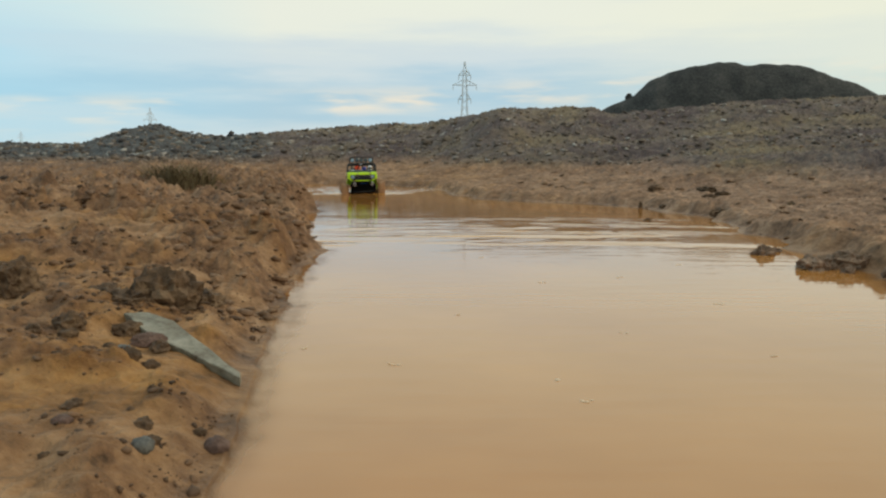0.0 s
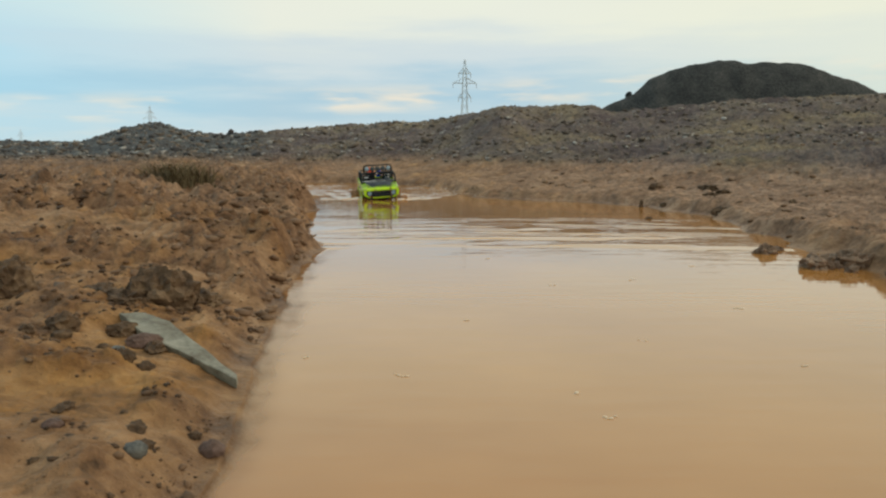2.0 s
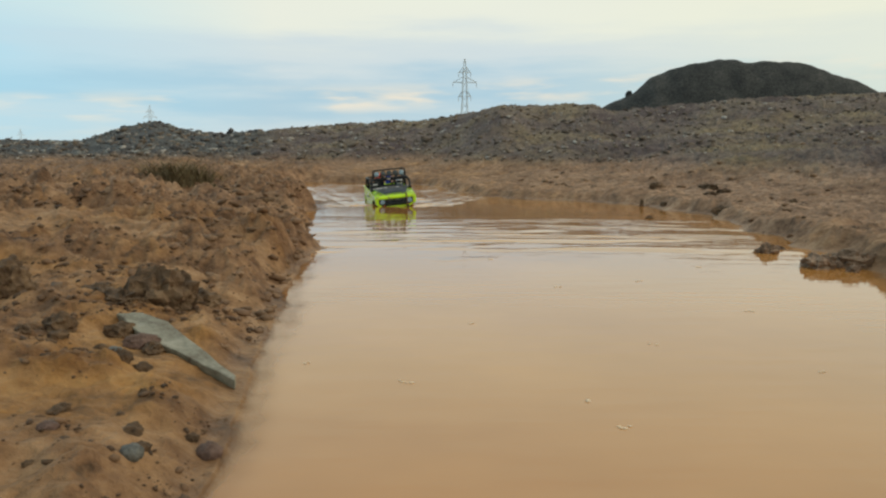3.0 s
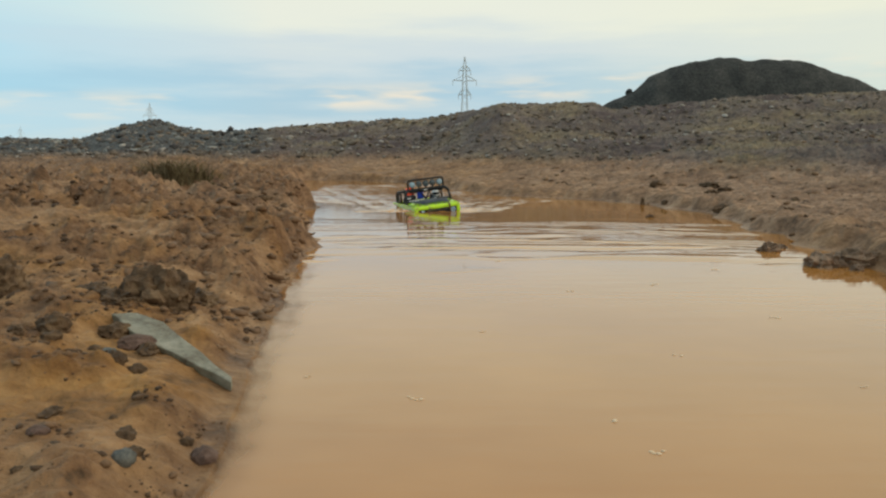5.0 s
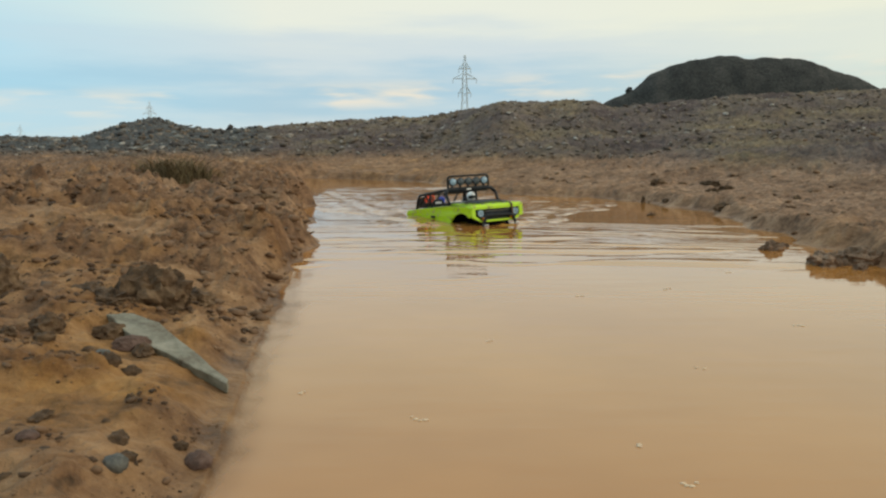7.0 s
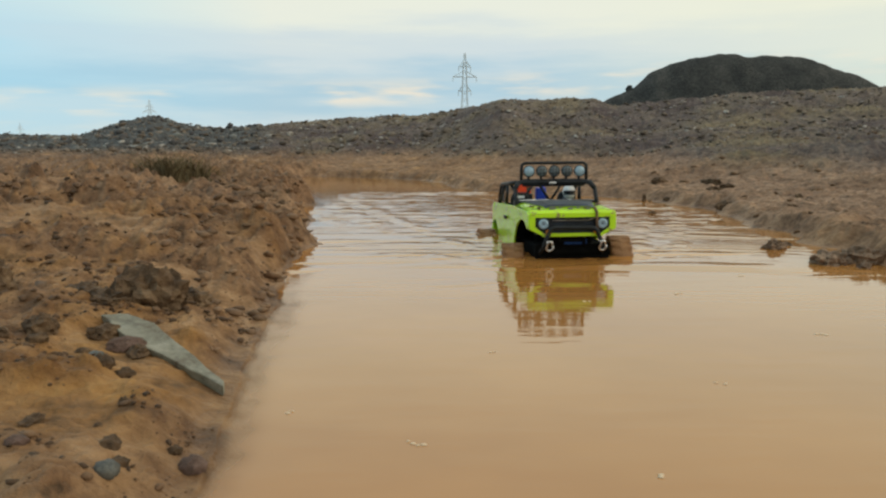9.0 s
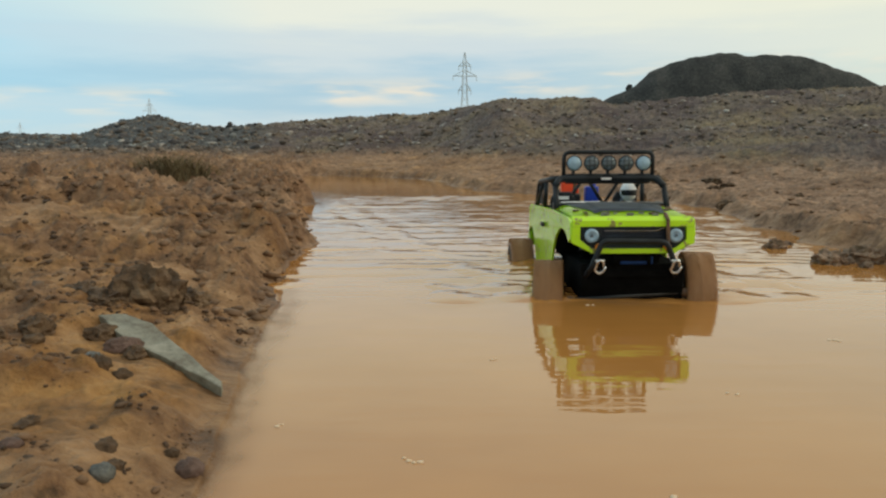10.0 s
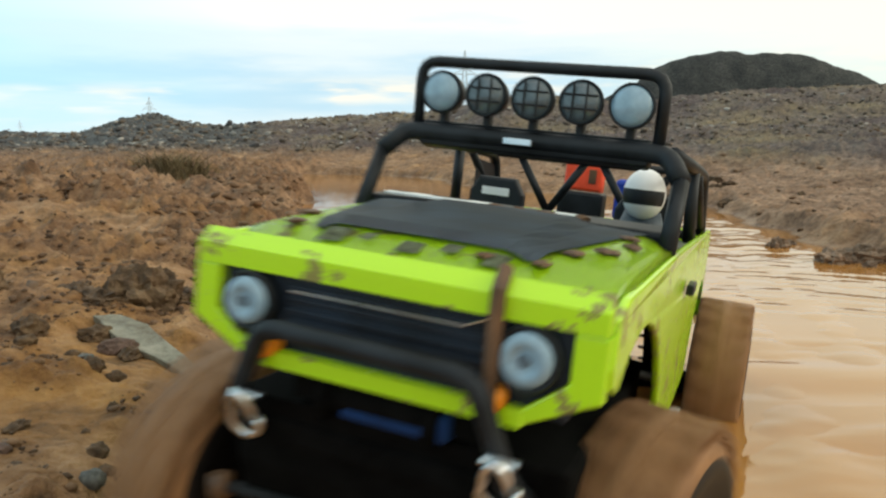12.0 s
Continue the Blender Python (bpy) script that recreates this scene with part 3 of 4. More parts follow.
def make_wheel(name_at, truck):
    x, y = name_at
    wheel = new("wheel")
    wheel.parent = truck
    wheel.matrix_basis = pose(x, y, 0.058 + ((0.008 if x > 0 else 0.0) if y > 0 else 0.009 if x > 0 else -0.001))
    out = 1 if x > 0 else -1
    w = 0.0185
    bm = lathe([(-w * 0.9, 0.034), (-w * 1.04, 0.040), (-w, 0.046), (-w * 0.84, 0.0512), (-w * 0.5, 0.0549), (0, 0.0568), (w * 0.5, 0.0549), (w * 0.84, 0.0512), (w, 0.046), (w * 1.04, 0.040), (w * 0.9, 0.034)], "X", 40)
    lugs = []
    for k in range(22):
        a = k * math.tau / 22
        for side in (-1, 1):
            b = a + (math.tau / 44 if side > 0 else 0)
            m = Matrix.Rotation(b, 4, "X") @ pose(side * 0.0074, 0, 0.0548, 0, 0, side * 16) @ Matrix.Diagonal((0.0215, 0.0088, 0.006, 1))
            lugs.append(m)
    for f in bm.faces:
        c = f.calc_center_median()
        f.material_index = 1 if c.yz.length < 0.0475 else 0
    tyre = part("tyre", bm, [TYRE, RUBBER], wheel, "chunky off-road tyre coated in brown mud", True)
    for m in lugs:
        lug = new("tread_lug", LUG)
        lug.parent = tyre
        lug.matrix_basis = m
    bm = lathe([(-0.014, 0.02), (-0.016, 0.0355), (0.016, 0.0355), (0.014, 0.031), (0.006, 0.028), (0.004, 0.012), (0.012, 0.010), (0.013, 0.004)] if out > 0 else
               [(-0.013, 0.004), (-0.012, 0.010), (-0.004, 0.012), (-0.006, 0.028), (-0.014, 0.031), (-0.016, 0.0355), (0.016, 0.0355), (0.014, 0.02)], "X", 32)
    for k in range(6):
        m = Matrix.Rotation(k * math.tau / 6, 4, "X") @ pose(out * 0.007, 0, 0.02) @ Matrix.Diagonal((0.006, 0.006, 0.022, 1))
        bmesh.ops.create_cube(bm, size=1, matrix=m)
    part("rim", bm, RIM, wheel, "dark six-spoke rim")
    return wheel


def arch(cy, r, start, end, steps=7, cz=0.085):
    """Points of a wheel arch, as angles from straight ahead."""
    return [(cy - r * math.cos(radians(a)), cz + r * math.sin(radians(a))) for a in (start + (end - start) * i / steps for i in range(steps + 1))]


def make_truck():
    truck = tagged(new("model_truck"), "lime green radio-controlled model truck with black roll cage, splashed with mud", "toy truck")

    def taper(bm):
        """The body narrows from the cabin to the nose."""
        for v in bm.verts:
            v.co.x *= 1 - 0.058 * float(smooth(-0.04, -0.20, v.co.y))
        return bm

    # side panels with their wheel arches
    side = ([(-0.2035, 0.1455), (-0.206, 0.152), (-0.204, 0.166), (-0.190, 0.171), (-0.085, 0.176), (0.06, 0.174), (0.165, 0.172), (0.178, 0.166), (0.184, 0.13), (0.176, 0.105)]
            + arch(0.15, 0.066, 160, 25, 6, 0.07)[0:] + [(0.083, 0.082), (-0.072, 0.080), (-0.079, 0.10)] + arch(-0.15, 0.072, 152, 54, 7, 0.083))
    for s in (-1, 1):
        lo, hi = (0.0755, 0.079) if s > 0 else (-0.079, -0.0755)
        part("side_panel", taper(prism(side, lo, hi, "X", 0.0012)), PAINT, truck)
        bm = box((0.004, 0.02, 0.006), (s * 0.0805, 0.0, 0.150), (0, 0, 0), 0.001)
        part("door_handle", bm, BLACK, truck)
    # bonnet: a shallow crowned sheet, with a dark cover on its rear half
    def bonnet_z(u, y):
        z = 0.1655 + 0.0105 * smooth(-0.206, -0.172, y) + 0.004 * smooth(-0.18, -0.09, y)
        z += 0.0028 * (1 - abs(u) ** 3) - 0.003 * max(abs(u) - 0.85, 0) / 0.15
        return float(z + 0.0022 * smooth(0.5, 0.42, abs(u)) * smooth(-0.2, -0.185, y))

    def sheet_over(ys, half, lift, thick):
        bm = bmesh.new()
        grid = [[bm.verts.new((i / 12 * half(y) - half(y), y, bonnet_z((i / 12 - 1) * half(y) / 0.0775, y) + lift)) for i in range(25)] for y in ys]
        for a, b in zip(grid, grid[1:]):
            for i in range(24):
                bm.faces.new((a[i], a[i + 1], b[i + 1], b[i]))
        bmesh.ops.solidify(bm, geom=bm.faces[:], thickness=thick)
        return bm
    part("bonnet", taper(sheet_over((-0.2055, -0.203, -0.196, -0.18, -0.15, -0.12, -0.088), lambda y: 0.0775, 0, 0.003)), PAINT, truck, "mud-spattered lime bonnet", True)
    part("bonnet_sheet", sheet_over((-0.184, -0.175, -0.166, -0.15, -0.135, -0.12, -0.10, -0.086), lambda y: 0.042 + 0.23 * (y + 0.184), 0.0009, 0.0006), SHEET, truck, "dark grey sheet over the bonnet")
    # worn lettering on the bonnet's nose, as plain bars
    def patch_on(x0, x1, y0, y1, skew):
        bm = bmesh.new()
        grid = []
        for v in range(4):
            y = y0 + (y1 - y0) * v / 3
            grid.append([bm.verts.new((x, y, bonnet_z(x / 0.0775, y) + 0.0006)) for x in (x0 + skew * v / 3 + (x1 - x0) * u / 4 for u in range(5))])
        for a, b in zip(grid, grid[1:]):
            for u in range(4):
                bm.faces.new((a[u], a[u + 1], b[u + 1], b[u]))
        bmesh.ops.solidify(bm, geom=bm.faces[:], thickness=0.0002)
        return bm
    for i, w in enumerate((0.012, 0.006, 0.010, 0.007, 0.009)):
        x = -0.036 + i * 0.0155
        part("bonnet_mark", patch_on(x, x + w * 0.85, -0.1925 + 0.003 * (i % 2), -0.1855 - 0.001 * (i % 3), 0.0015), PALE, truck)
    for x, y, w in ((0.050, -0.165, 0.011), (0.058, -0.148, 0.014), (0.064, -0.128, 0.010), (0.044, -0.183, 0.008), (-0.052, -0.180, 0.009), (-0.060, -0.160, 0.012), (0.026, -0.188, 0.007), (0.060, -0.110, 0.013)):
        part("mud_splash", lump((w, w * 0.7, 0.0022), x * 700 + y * 300, 2, 0.45, 2.5), STRAP, truck, "dried splash of mud").matrix_basis = pose(x, y, bonnet_z(x / 0.0775, y) + 0.0003, 0, 0, x * 2000)
    part("dashboard", box((0.150, 0.026, 0.010), (0, -0.072, 0.1795), (4, 0, 0), 0.002), BLACK, truck)
    part("dash_strip", box((0.052, 0.0045, 0.0012), (-0.040, -0.0815, 0.1853), (4, 0, 1), 0.0003), WHITE, truck, "worn white strip along the dash")
    for x, w in ((-0.008, 0.010), (0.004, 0.007), (0.017, 0.012), (0.034, 0.008)):
        part("mud_splash", lump((w, 0.006, 0.003), x * 900, 2, 0.4, 2.5), STRAP, truck, "dried splash of mud").matrix_basis = pose(x, -0.082, 0.1850)
    for x in (-0.05, -0.018, 0.025):
        part("dash_sticker", box((0.012, 0.004, 0.0010), (x, -0.074, 0.1853), (4, 0, 4), 0.0003), WHITE, truck, "worn white sticker")

    # nose: brow, cheeks, lower lip round the black grille
    part("brow", prism([(-0.2035, 0.1735), (-0.209, 0.1685), (-0.209, 0.1615), (-0.2015, 0.1615)], -0.0725, 0.0725, "X", 0.001), PAINT, truck)
    for s in (-1, 1):
        cheek = [(s * 0.0775, 0.1615), (s * 0.0665, 0.1615), (s * 0.0665, 0.146), (s * 0.051, 0.1345), (s * 0.045, 0.1355), (s * 0.049, 0.1285), (s * 0.0775, 0.142)]
        part("cheek", taper(prism(cheek, -0.2085, -0.2025, "Y", 0.001)), PAINT, truck)
        # headlamp
        lamp = new("headlamp")
        lamp.parent = truck
        lamp.matrix_basis = pose(s * 0.0497, -0.2055, 0.151)
        part("bezel", lathe([(-0.001, 0.0104), (-0.0042, 0.0104), (-0.0050, 0.0097), (-0.0046, 0.0083), (-0.001, 0.0081)], "Y", 28), BLACK, lamp)
        part("lens", lathe([(-0.001, 0.0084), (-0.0050, 0.0084), (-0.0062, 0.0076), (-0.0070, 0.0046), (-0.0062, 0.0042), (-0.0062, 0.001)], "Y", 28), LENS, lamp, "pale round headlamp lens", True)
        part("bulb_mark", lathe([(-0.006, 0.0021), (-0.0073, 0.0018)], "Y", 12), SHEET, lamp)
        part("indicator", lathe([(-0.206, 0.0044), (-0.211, 0.0044), (-0.2125, 0.003)], "Y", 16, (s * 0.0405, 0, 0.1372)), ORANGE, truck, "round amber indicator")
    part("lower_lip", prism([(-0.202, 0.1355), (-0.2095, 0.1355), (-0.2095, 0.1298), (-0.204, 0.1288)], -0.0505, 0.0505, "X", 0.0008), PAINT, truck)
    part("grille_panel", box((0.126, 0.004, 0.030), (0, -0.2025, 0.148), (0, 0, 0), 0.001), GRILLE, truck, "black grille")
    for z in (0.1415, 0.1455, 0.1495, 0.1535, 0.1575):
        part("grille_bar", box((0.072, 0.003, 0.0018), (0, -0.2043, z), (0, 0, 0), 0.0004), GRILLE, truck)
    part("grille_trim", tube([(-0.034, -0.2072, 0.1565), (0.028, -0.2072, 0.1565), (0.036, -0.2072, 0.160)], 0.0004, 6), CHROME, truck, "thin bright trim line")
    part("bonnet_strap", tube([(0.0385, -0.2035, 0.1755), (0.0395, -0.2115, 0.170), (0.040, -0.2125, 0.150), (0.0405, -0.2125, 0.132)], 0.0024, 8), STRAP, truck, "mud-caked strap over the nose")

    # bumper of round bar, with shackles
    bumper = part("bumper", tube(rounded([(-0.054, -0.195, 0.100), (-0.050, -0.214, 0.113), (-0.038, -0.2165, 0.1455), (0.037, -0.2165, 0.1445), (0.050, -0.214, 0.113), (0.054, -0.195, 0.100)], 0.007), 0.0034, 10), BLACK, truck, "black tubular bumper", True)
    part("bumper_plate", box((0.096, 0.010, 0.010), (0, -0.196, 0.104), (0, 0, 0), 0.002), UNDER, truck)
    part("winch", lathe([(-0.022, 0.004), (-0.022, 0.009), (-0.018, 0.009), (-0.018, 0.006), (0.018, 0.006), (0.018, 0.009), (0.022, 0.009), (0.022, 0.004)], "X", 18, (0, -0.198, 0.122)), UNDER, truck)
    for s in (-1, 1):
        hook = -0.041 if s < 0 else 0.048
        loop = [(hook + 0.0052 * math.cos(a) * (1.2 if math.sin(a) < 0 else 0.8), -0.219 - 0.004 * math.sin(a), 0.115 + 0.0082 * math.sin(a)) for a in (k * math.tau / 14 for k in range(15))]
        part("shackle", tube(loop, 0.0014, 8), CHROME, bumper, "bright metal shackle", True)
        bm = tube([(hook - 0.0055, -0.218, 0.122), (hook + 0.0055, -0.218, 0.122)], 0.0014, 8)
        part("shackle_pin", bm, CHROME, bumper)

    # underside, its shade put into the colour
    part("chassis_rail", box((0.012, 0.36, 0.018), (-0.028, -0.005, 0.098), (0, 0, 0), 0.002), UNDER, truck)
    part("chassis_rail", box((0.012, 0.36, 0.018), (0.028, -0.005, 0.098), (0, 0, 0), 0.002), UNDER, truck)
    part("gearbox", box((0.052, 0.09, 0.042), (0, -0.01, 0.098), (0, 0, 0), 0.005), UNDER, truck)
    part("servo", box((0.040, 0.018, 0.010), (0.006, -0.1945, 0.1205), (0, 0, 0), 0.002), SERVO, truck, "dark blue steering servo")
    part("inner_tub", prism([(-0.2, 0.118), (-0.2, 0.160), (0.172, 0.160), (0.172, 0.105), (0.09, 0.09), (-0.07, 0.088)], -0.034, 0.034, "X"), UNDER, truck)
    # tray widened and lowered to stand in for the shade between the wheels
    part("skid_plate", prism([(-0.201, 0.116), (-0.196, 0.088), (-0.182, 0.052), (-0.166, 0.030), (-0.12, 0.026), (-0.06, 0.050), (-0.05, 0.116)], -0.060, 0.066, "X", 0.003), UNDER, truck, "black underbody tray, enlarged to fill in the shade under the nose")
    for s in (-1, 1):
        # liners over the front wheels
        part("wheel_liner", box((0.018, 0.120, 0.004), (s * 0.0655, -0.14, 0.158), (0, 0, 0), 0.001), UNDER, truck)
    part("brass_weight", box((0.014, 0.005, 0.006), (-0.018, -0.192, 0.096), (0, 12, 0), 0.002), AMBER, truck, "small amber fitting under the nose")
    for y in (-0.15, 0.15):
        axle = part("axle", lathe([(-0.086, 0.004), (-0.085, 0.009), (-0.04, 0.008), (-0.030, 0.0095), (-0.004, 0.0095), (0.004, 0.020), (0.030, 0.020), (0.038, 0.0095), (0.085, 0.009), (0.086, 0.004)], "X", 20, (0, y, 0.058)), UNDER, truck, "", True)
        if y < 0:
            axle.matrix_basis = pose(0, 0, 0.0655, 0, -4, 0) @ pose(0, 0, -0.058)
        part("steering_link", tube([(-0.070, y - 0.040, 0.068), (0.070, y - 0.040, 0.068)], 0.0028, 8), RIM, axle, "", True)
        part("axle_cover", lathe([(-0.026, 0.004), (-0.024, 0.012), (-0.016, 0.017), (0, 0.019), (0.002, 0.010)], "Y", 20, (0.017, y - 0.002, 0.058)), BLACK, axle, "round black differential cover", True)
        for s in (-1, 1):
            part("link_joint", lathe([(-0.005, 0.002), (-0.004, 0.0052), (0.004, 0.0052), (0.005, 0.002)], "Z", 12, (s * 0.070, y - 0.040, 0.068)), STRAP, axle, "", True)
        for s in (-1, 1):
            part("link_arm", tube([(s * 0.032, y - math.copysign(0.012, y), 0.050), (s * 0.028, y * 0.25, 0.078)], 0.003, 8), UNDER, truck)
            shock = part("shock_absorber", tube([(s * 0.050, y + math.copysign(0.006, y), 0.060), (s * 0.044, y - math.copysign(0.012, y), 0.148)], 0.0042, 10), UNDER, truck)
            coil = []
            for k in range(73):
                u = k / 72
                c = Vector((s * 0.050, y + math.copysign(0.006, y), 0.064)).lerp(Vector((s * 0.044, y - math.copysign(0.012, y), 0.138)), u)
                coil.append(c + Vector((math.cos(u * 50) * 0.0072, math.sin(u * 50) * 0.0072, 0)))
            part("spring", tube(coil, 0.0013, 5), UNDER, shock)

    # cabin floor, seats, tail
    part("cabin_floor", box((0.150, 0.245, 0.006), (0, 0.05, 0.158), (0, 0, 0), 0.001), BLACK, truck)
    part("tail_panel", prism([(-0.0755, 0.102), (0.0755, 0.102), (0.0755, 0.170), (-0.0755, 0.170)], 0.176, 0.181, "Y", 0.001), PAINT, truck)
    part("rear_bumper", tube([(-0.06, 0.188, 0.098), (0.06, 0.188, 0.098)], 0.005), BLACK, truck, "", True)
    for x in (-0.046, 0.047):
        seat = part("seat", prism([(-0.018, 0.150), (0.018, 0.150), (0.018, 0.186), (0.012, 0.196), (-0.012, 0.196), (-0.018, 0.186)], 0.030, 0.038, "Y", 0.002), BLACK, truck)
        seat.matrix_basis = pose(x, 0, 0)
        part("seat_cushion", box((0.034, 0.036, 0.008), (0, 0.014, 0.160), (4, 0, 0), 0.002), SHEET, seat)
        if x < 0:
            part("seat_badge", box((0.018, 0.001, 0.005), (0, 0.0293, 0.187), (0, 0, 0), 0.0003), WHITE, seat, "pale worn badge")

    # the figure at the wheel: one plain mesh
    bm = bmesh.new()
    made = bmesh.ops.create_uvsphere(bm, u_segments=24, v_segments=16, radius=0.0125, matrix=pose(0.0475, 0.012, 0.1965) @ Matrix.Diagonal((0.95, 1.1, 1.15, 1)))
    for f in {f for v in made["verts"] for f in v.link_faces}:
        c = f.calc_center_median()
        f.material_index = 1 if c.y < 0.009 and 0.1915 < c.z < 0.1985 else 0
    made = bmesh.ops.create_cone(bm, cap_ends=True, segments=16, radius1=0.020, radius2=0.010, depth=0.030, matrix=pose(0.0475, 0.016, 0.172) @ Matrix.Diagonal((1, 0.7, 1, 1)))
    for f in {f for v in made["verts"] for f in v.link_faces}:
        f.material_index = 2
    part("seated_figure", bm, [WHITE, BLACK, SHEET], truck, "toy figure in a white helmet with dark visor", True)

    # load behind the seats
    can = part("fuel_can", prism([(-0.016, -0.012), (0.016, -0.012), (0.016, 0.008), (0.007, 0.016), (-0.013, 0.016), (-0.016, 0.012)], -0.007, 0.007, "Y", 0.0022), RED, truck, "bright red toy fuel can")
    can.matrix_basis = pose(-0.016, 0.150, 0.2015) @ Matrix.Diagonal((0.9, 1, 0.95, 1))
    part("can_cap", lathe([(0.013, 0.0035), (0.019, 0.0035), (0.0195, 0.002)], "Z", 12, (0.009, 0, -0.001)), RED, can)
    part("can_patch", box((0.006, 0.001, 0.011), (0.008, -0.0075, 0.0), (0, 0, 0), 0.0003), STRAP, can)
    part("can_rack", box((0.034, 0.020, 0.026), (-0.016, 0.150, 0.176), (0, 0, 0), 0.002), BLACK, truck)
    jug = part("water_jug", box((0.022, 0.018, 0.030), (0, 0, 0), (0, 0, 0), 0.003), BLUE, truck, "blue toy water canister")
    jug.matrix_basis = pose(0.020, 0.150, 0.187)
    part("jug_cap", lathe([(0.014, 0.0035), (0.0185, 0.0035)], "Z", 12, (0.004, 0, 0)), BLUE, jug)

    # roll cage, each bar a piece
    cage = part("windscreen_beam", tube(rounded([(-0.0735, -0.076, 0.206), (-0.066, -0.066, 0.2175), (0.066, -0.066, 0.2175), (0.0735, -0.076, 0.206)], 0.007), 0.0046, 12), BLACK, truck, "thick black cage beam", True)
    part("beam_plate", box((0.116, 0.010, 0.013), (0, -0.062, 0.2165), (-12, 0, 0), 0.002), BLACK, truck)
    part("beam_badge", box((0.014, 0.001, 0.003), (-0.004, -0.0722, 0.2165), (0, 0, 0), 0.0002), CHROME, cage)
    for s in (-1, 1):
        part("cage_bar", tube([(s * 0.0735, -0.094, 0.176), (s * 0.0735, -0.076, 0.206)], 0.0038), BLACK, truck, "", True)
        part("cage_bar", tube(rounded([(s * 0.068, -0.066, 0.2175), (s * 0.071, 0.02, 0.214), (s * 0.072, 0.098, 0.2105), (s * 0.074, 0.115, 0.172)], 0.012), 0.0038), BLACK, truck, "", True)
        part("cage_bar", tube([(s * 0.071, 0.025, 0.2135), (s * 0.073, 0.03, 0.172)], 0.0034), BLACK, truck, "", True)
        part("cage_bar", tube([(s * 0.072, 0.05, 0.210), (s * 0.074, 0.105, 0.178)], 0.0028), BLACK, truck, "", True)
        part("cage_bar", tube([(s * 0.053, 0.099, 0.211), (s * 0.030, 0.102, 0.174)], 0.0028), BLACK, truck, "", True)
        part("cage_bar", tube([(s * 0.006, 0.099, 0.211), (s * 0.030, 0.102, 0.174)], 0.0028), BLACK, truck, "", True)
        part("cage_net", prism([(0.06, 0.176), (0.108, 0.176), (0.096, 0.203), (0.062, 0.206)], s * 0.0715, s * 0.0727, "X"), BLACK, truck, "black mesh side panel")
    part("cage_bar", tube([(-0.070, 0.096, 0.2115), (0.070, 0.096, 0.2115)], 0.0026), BLACK, truck, "", True)
    part("cage_bar", tube([(-0.072, 0.110, 0.170), (0.072, 0.110, 0.170)], 0.003), BLACK, truck, "", True)

    # lamp rack with five round lamps
    rack = part("lamp_rack", tube(rounded([(-0.0605, -0.064, 0.217), (-0.0605, -0.066, 0.2525), (0.0605, -0.066, 0.2525), (0.0605, -0.064, 0.217)], 0.009, 4), 0.0029, 10), BLACK, truck, "black lamp rack", True)
    for i in range(5):
        x = (i - 2) * 0.0235
        lamp = new("spot_lamp")
        lamp.parent = truck
        lamp.matrix_basis = pose(x, -0.064, 0.2375)
        part("housing", lathe([(0.009, 0.004), (0.006, 0.0088), (-0.003, 0.0105), (-0.006, 0.0105), (-0.0062, 0.0094), (-0.004, 0.0092)], "Y", 28), BLACK, lamp, "", True)
        outer = i in (0, 4)
        part("lens", lathe([(-0.003, 0.0094), (-0.0058, 0.0094), (-0.0074, 0.0068), (-0.0082, 0.001)], "Y", 28), LENS if outer else SMOKED, lamp, "pale lens" if outer else "dark smoked lens", True)
        part("bracket", box((0.004, 0.006, 0.012), (0, 0.002, -0.0135), (0, 0, 0), 0.001), BLACK, lamp)
        if not outer:
            for k in (-1, 1):
                part("guard_bar", tube([(-0.0085, -0.0082, k * 0.0032), (0.0085, -0.0082, k * 0.0032)], 0.0005, 5), BLACK, lamp)
                part("guard_bar", tube([(k * 0.0032, -0.0084, -0.0085), (k * 0.0032, -0.0084, 0.0085)], 0.0005, 5), BLACK, lamp)
    truck.scale = (1.1, 1.1, 1.1)
    wheels = [make_wheel(at, truck) for at in ((-0.091, -0.147), (0.096, -0.147), (-0.0965, 0.152), (0.0985, 0.152))]
    return truck, wheels


TRUCK, WHEELS = make_truck()

# ---- stones, clods and tufts ----
def make_slab():
    """The long grey-green stone that lies from the bank down to the water."""
    outline = [(-0.034, -0.014), (-0.022, 0.014), (0.012, 0.024), (0.060, 0.016), (0.142, 0.002), (0.148, -0.006), (0.110, -0.012), (0.060, -0.020), (0.010, -0.024)]
    bm = prism([(x, y * 0.7) for x, y in outline], -0.006, 0.004, "Z", 0.0012)
    bmesh.ops.triangulate(bm, faces=bm.faces[:])
    bmesh.ops.subdivide_edges(bm, edges=bm.edges[:], cuts=2, use_grid_fill=True)
    for v in bm.verts:
        k = noise.fractal(v.co * 40, 0.9, 2.0, 4)
        v.co.z += 0.0016 * k - max(v.co.x, 0) * 0.03 - 0.12 * v.co.y
        v.co.y += 0.0015 * noise.noise(v.co * 70)
    slab = part("stone_slab", bm, SLATE)
    slab.matrix_world = pose(-0.290, 0.685, 0.037, 8, 10, -38)
    return tagged(slab, "long flat grey-green stone lying on the mud bank", "stone")


def make_clod(x, y, size, mat, label, seed, sink=0.0, turn=0, category="clod", name="mud_clod", group="", rough=0.3, crag=2.6):
    ob = part(name, lump(size, seed, 4 if max(size) > 0.04 else 3, rough, crag), mat, soft=max(size) < 0.02)
    ob.matrix_world = pose(x, y, max(on_ground(x, y), -0.003) + size[2] * 0.2 - sink, 0, 0, turn)
    return tagged(ob, label, category, group)


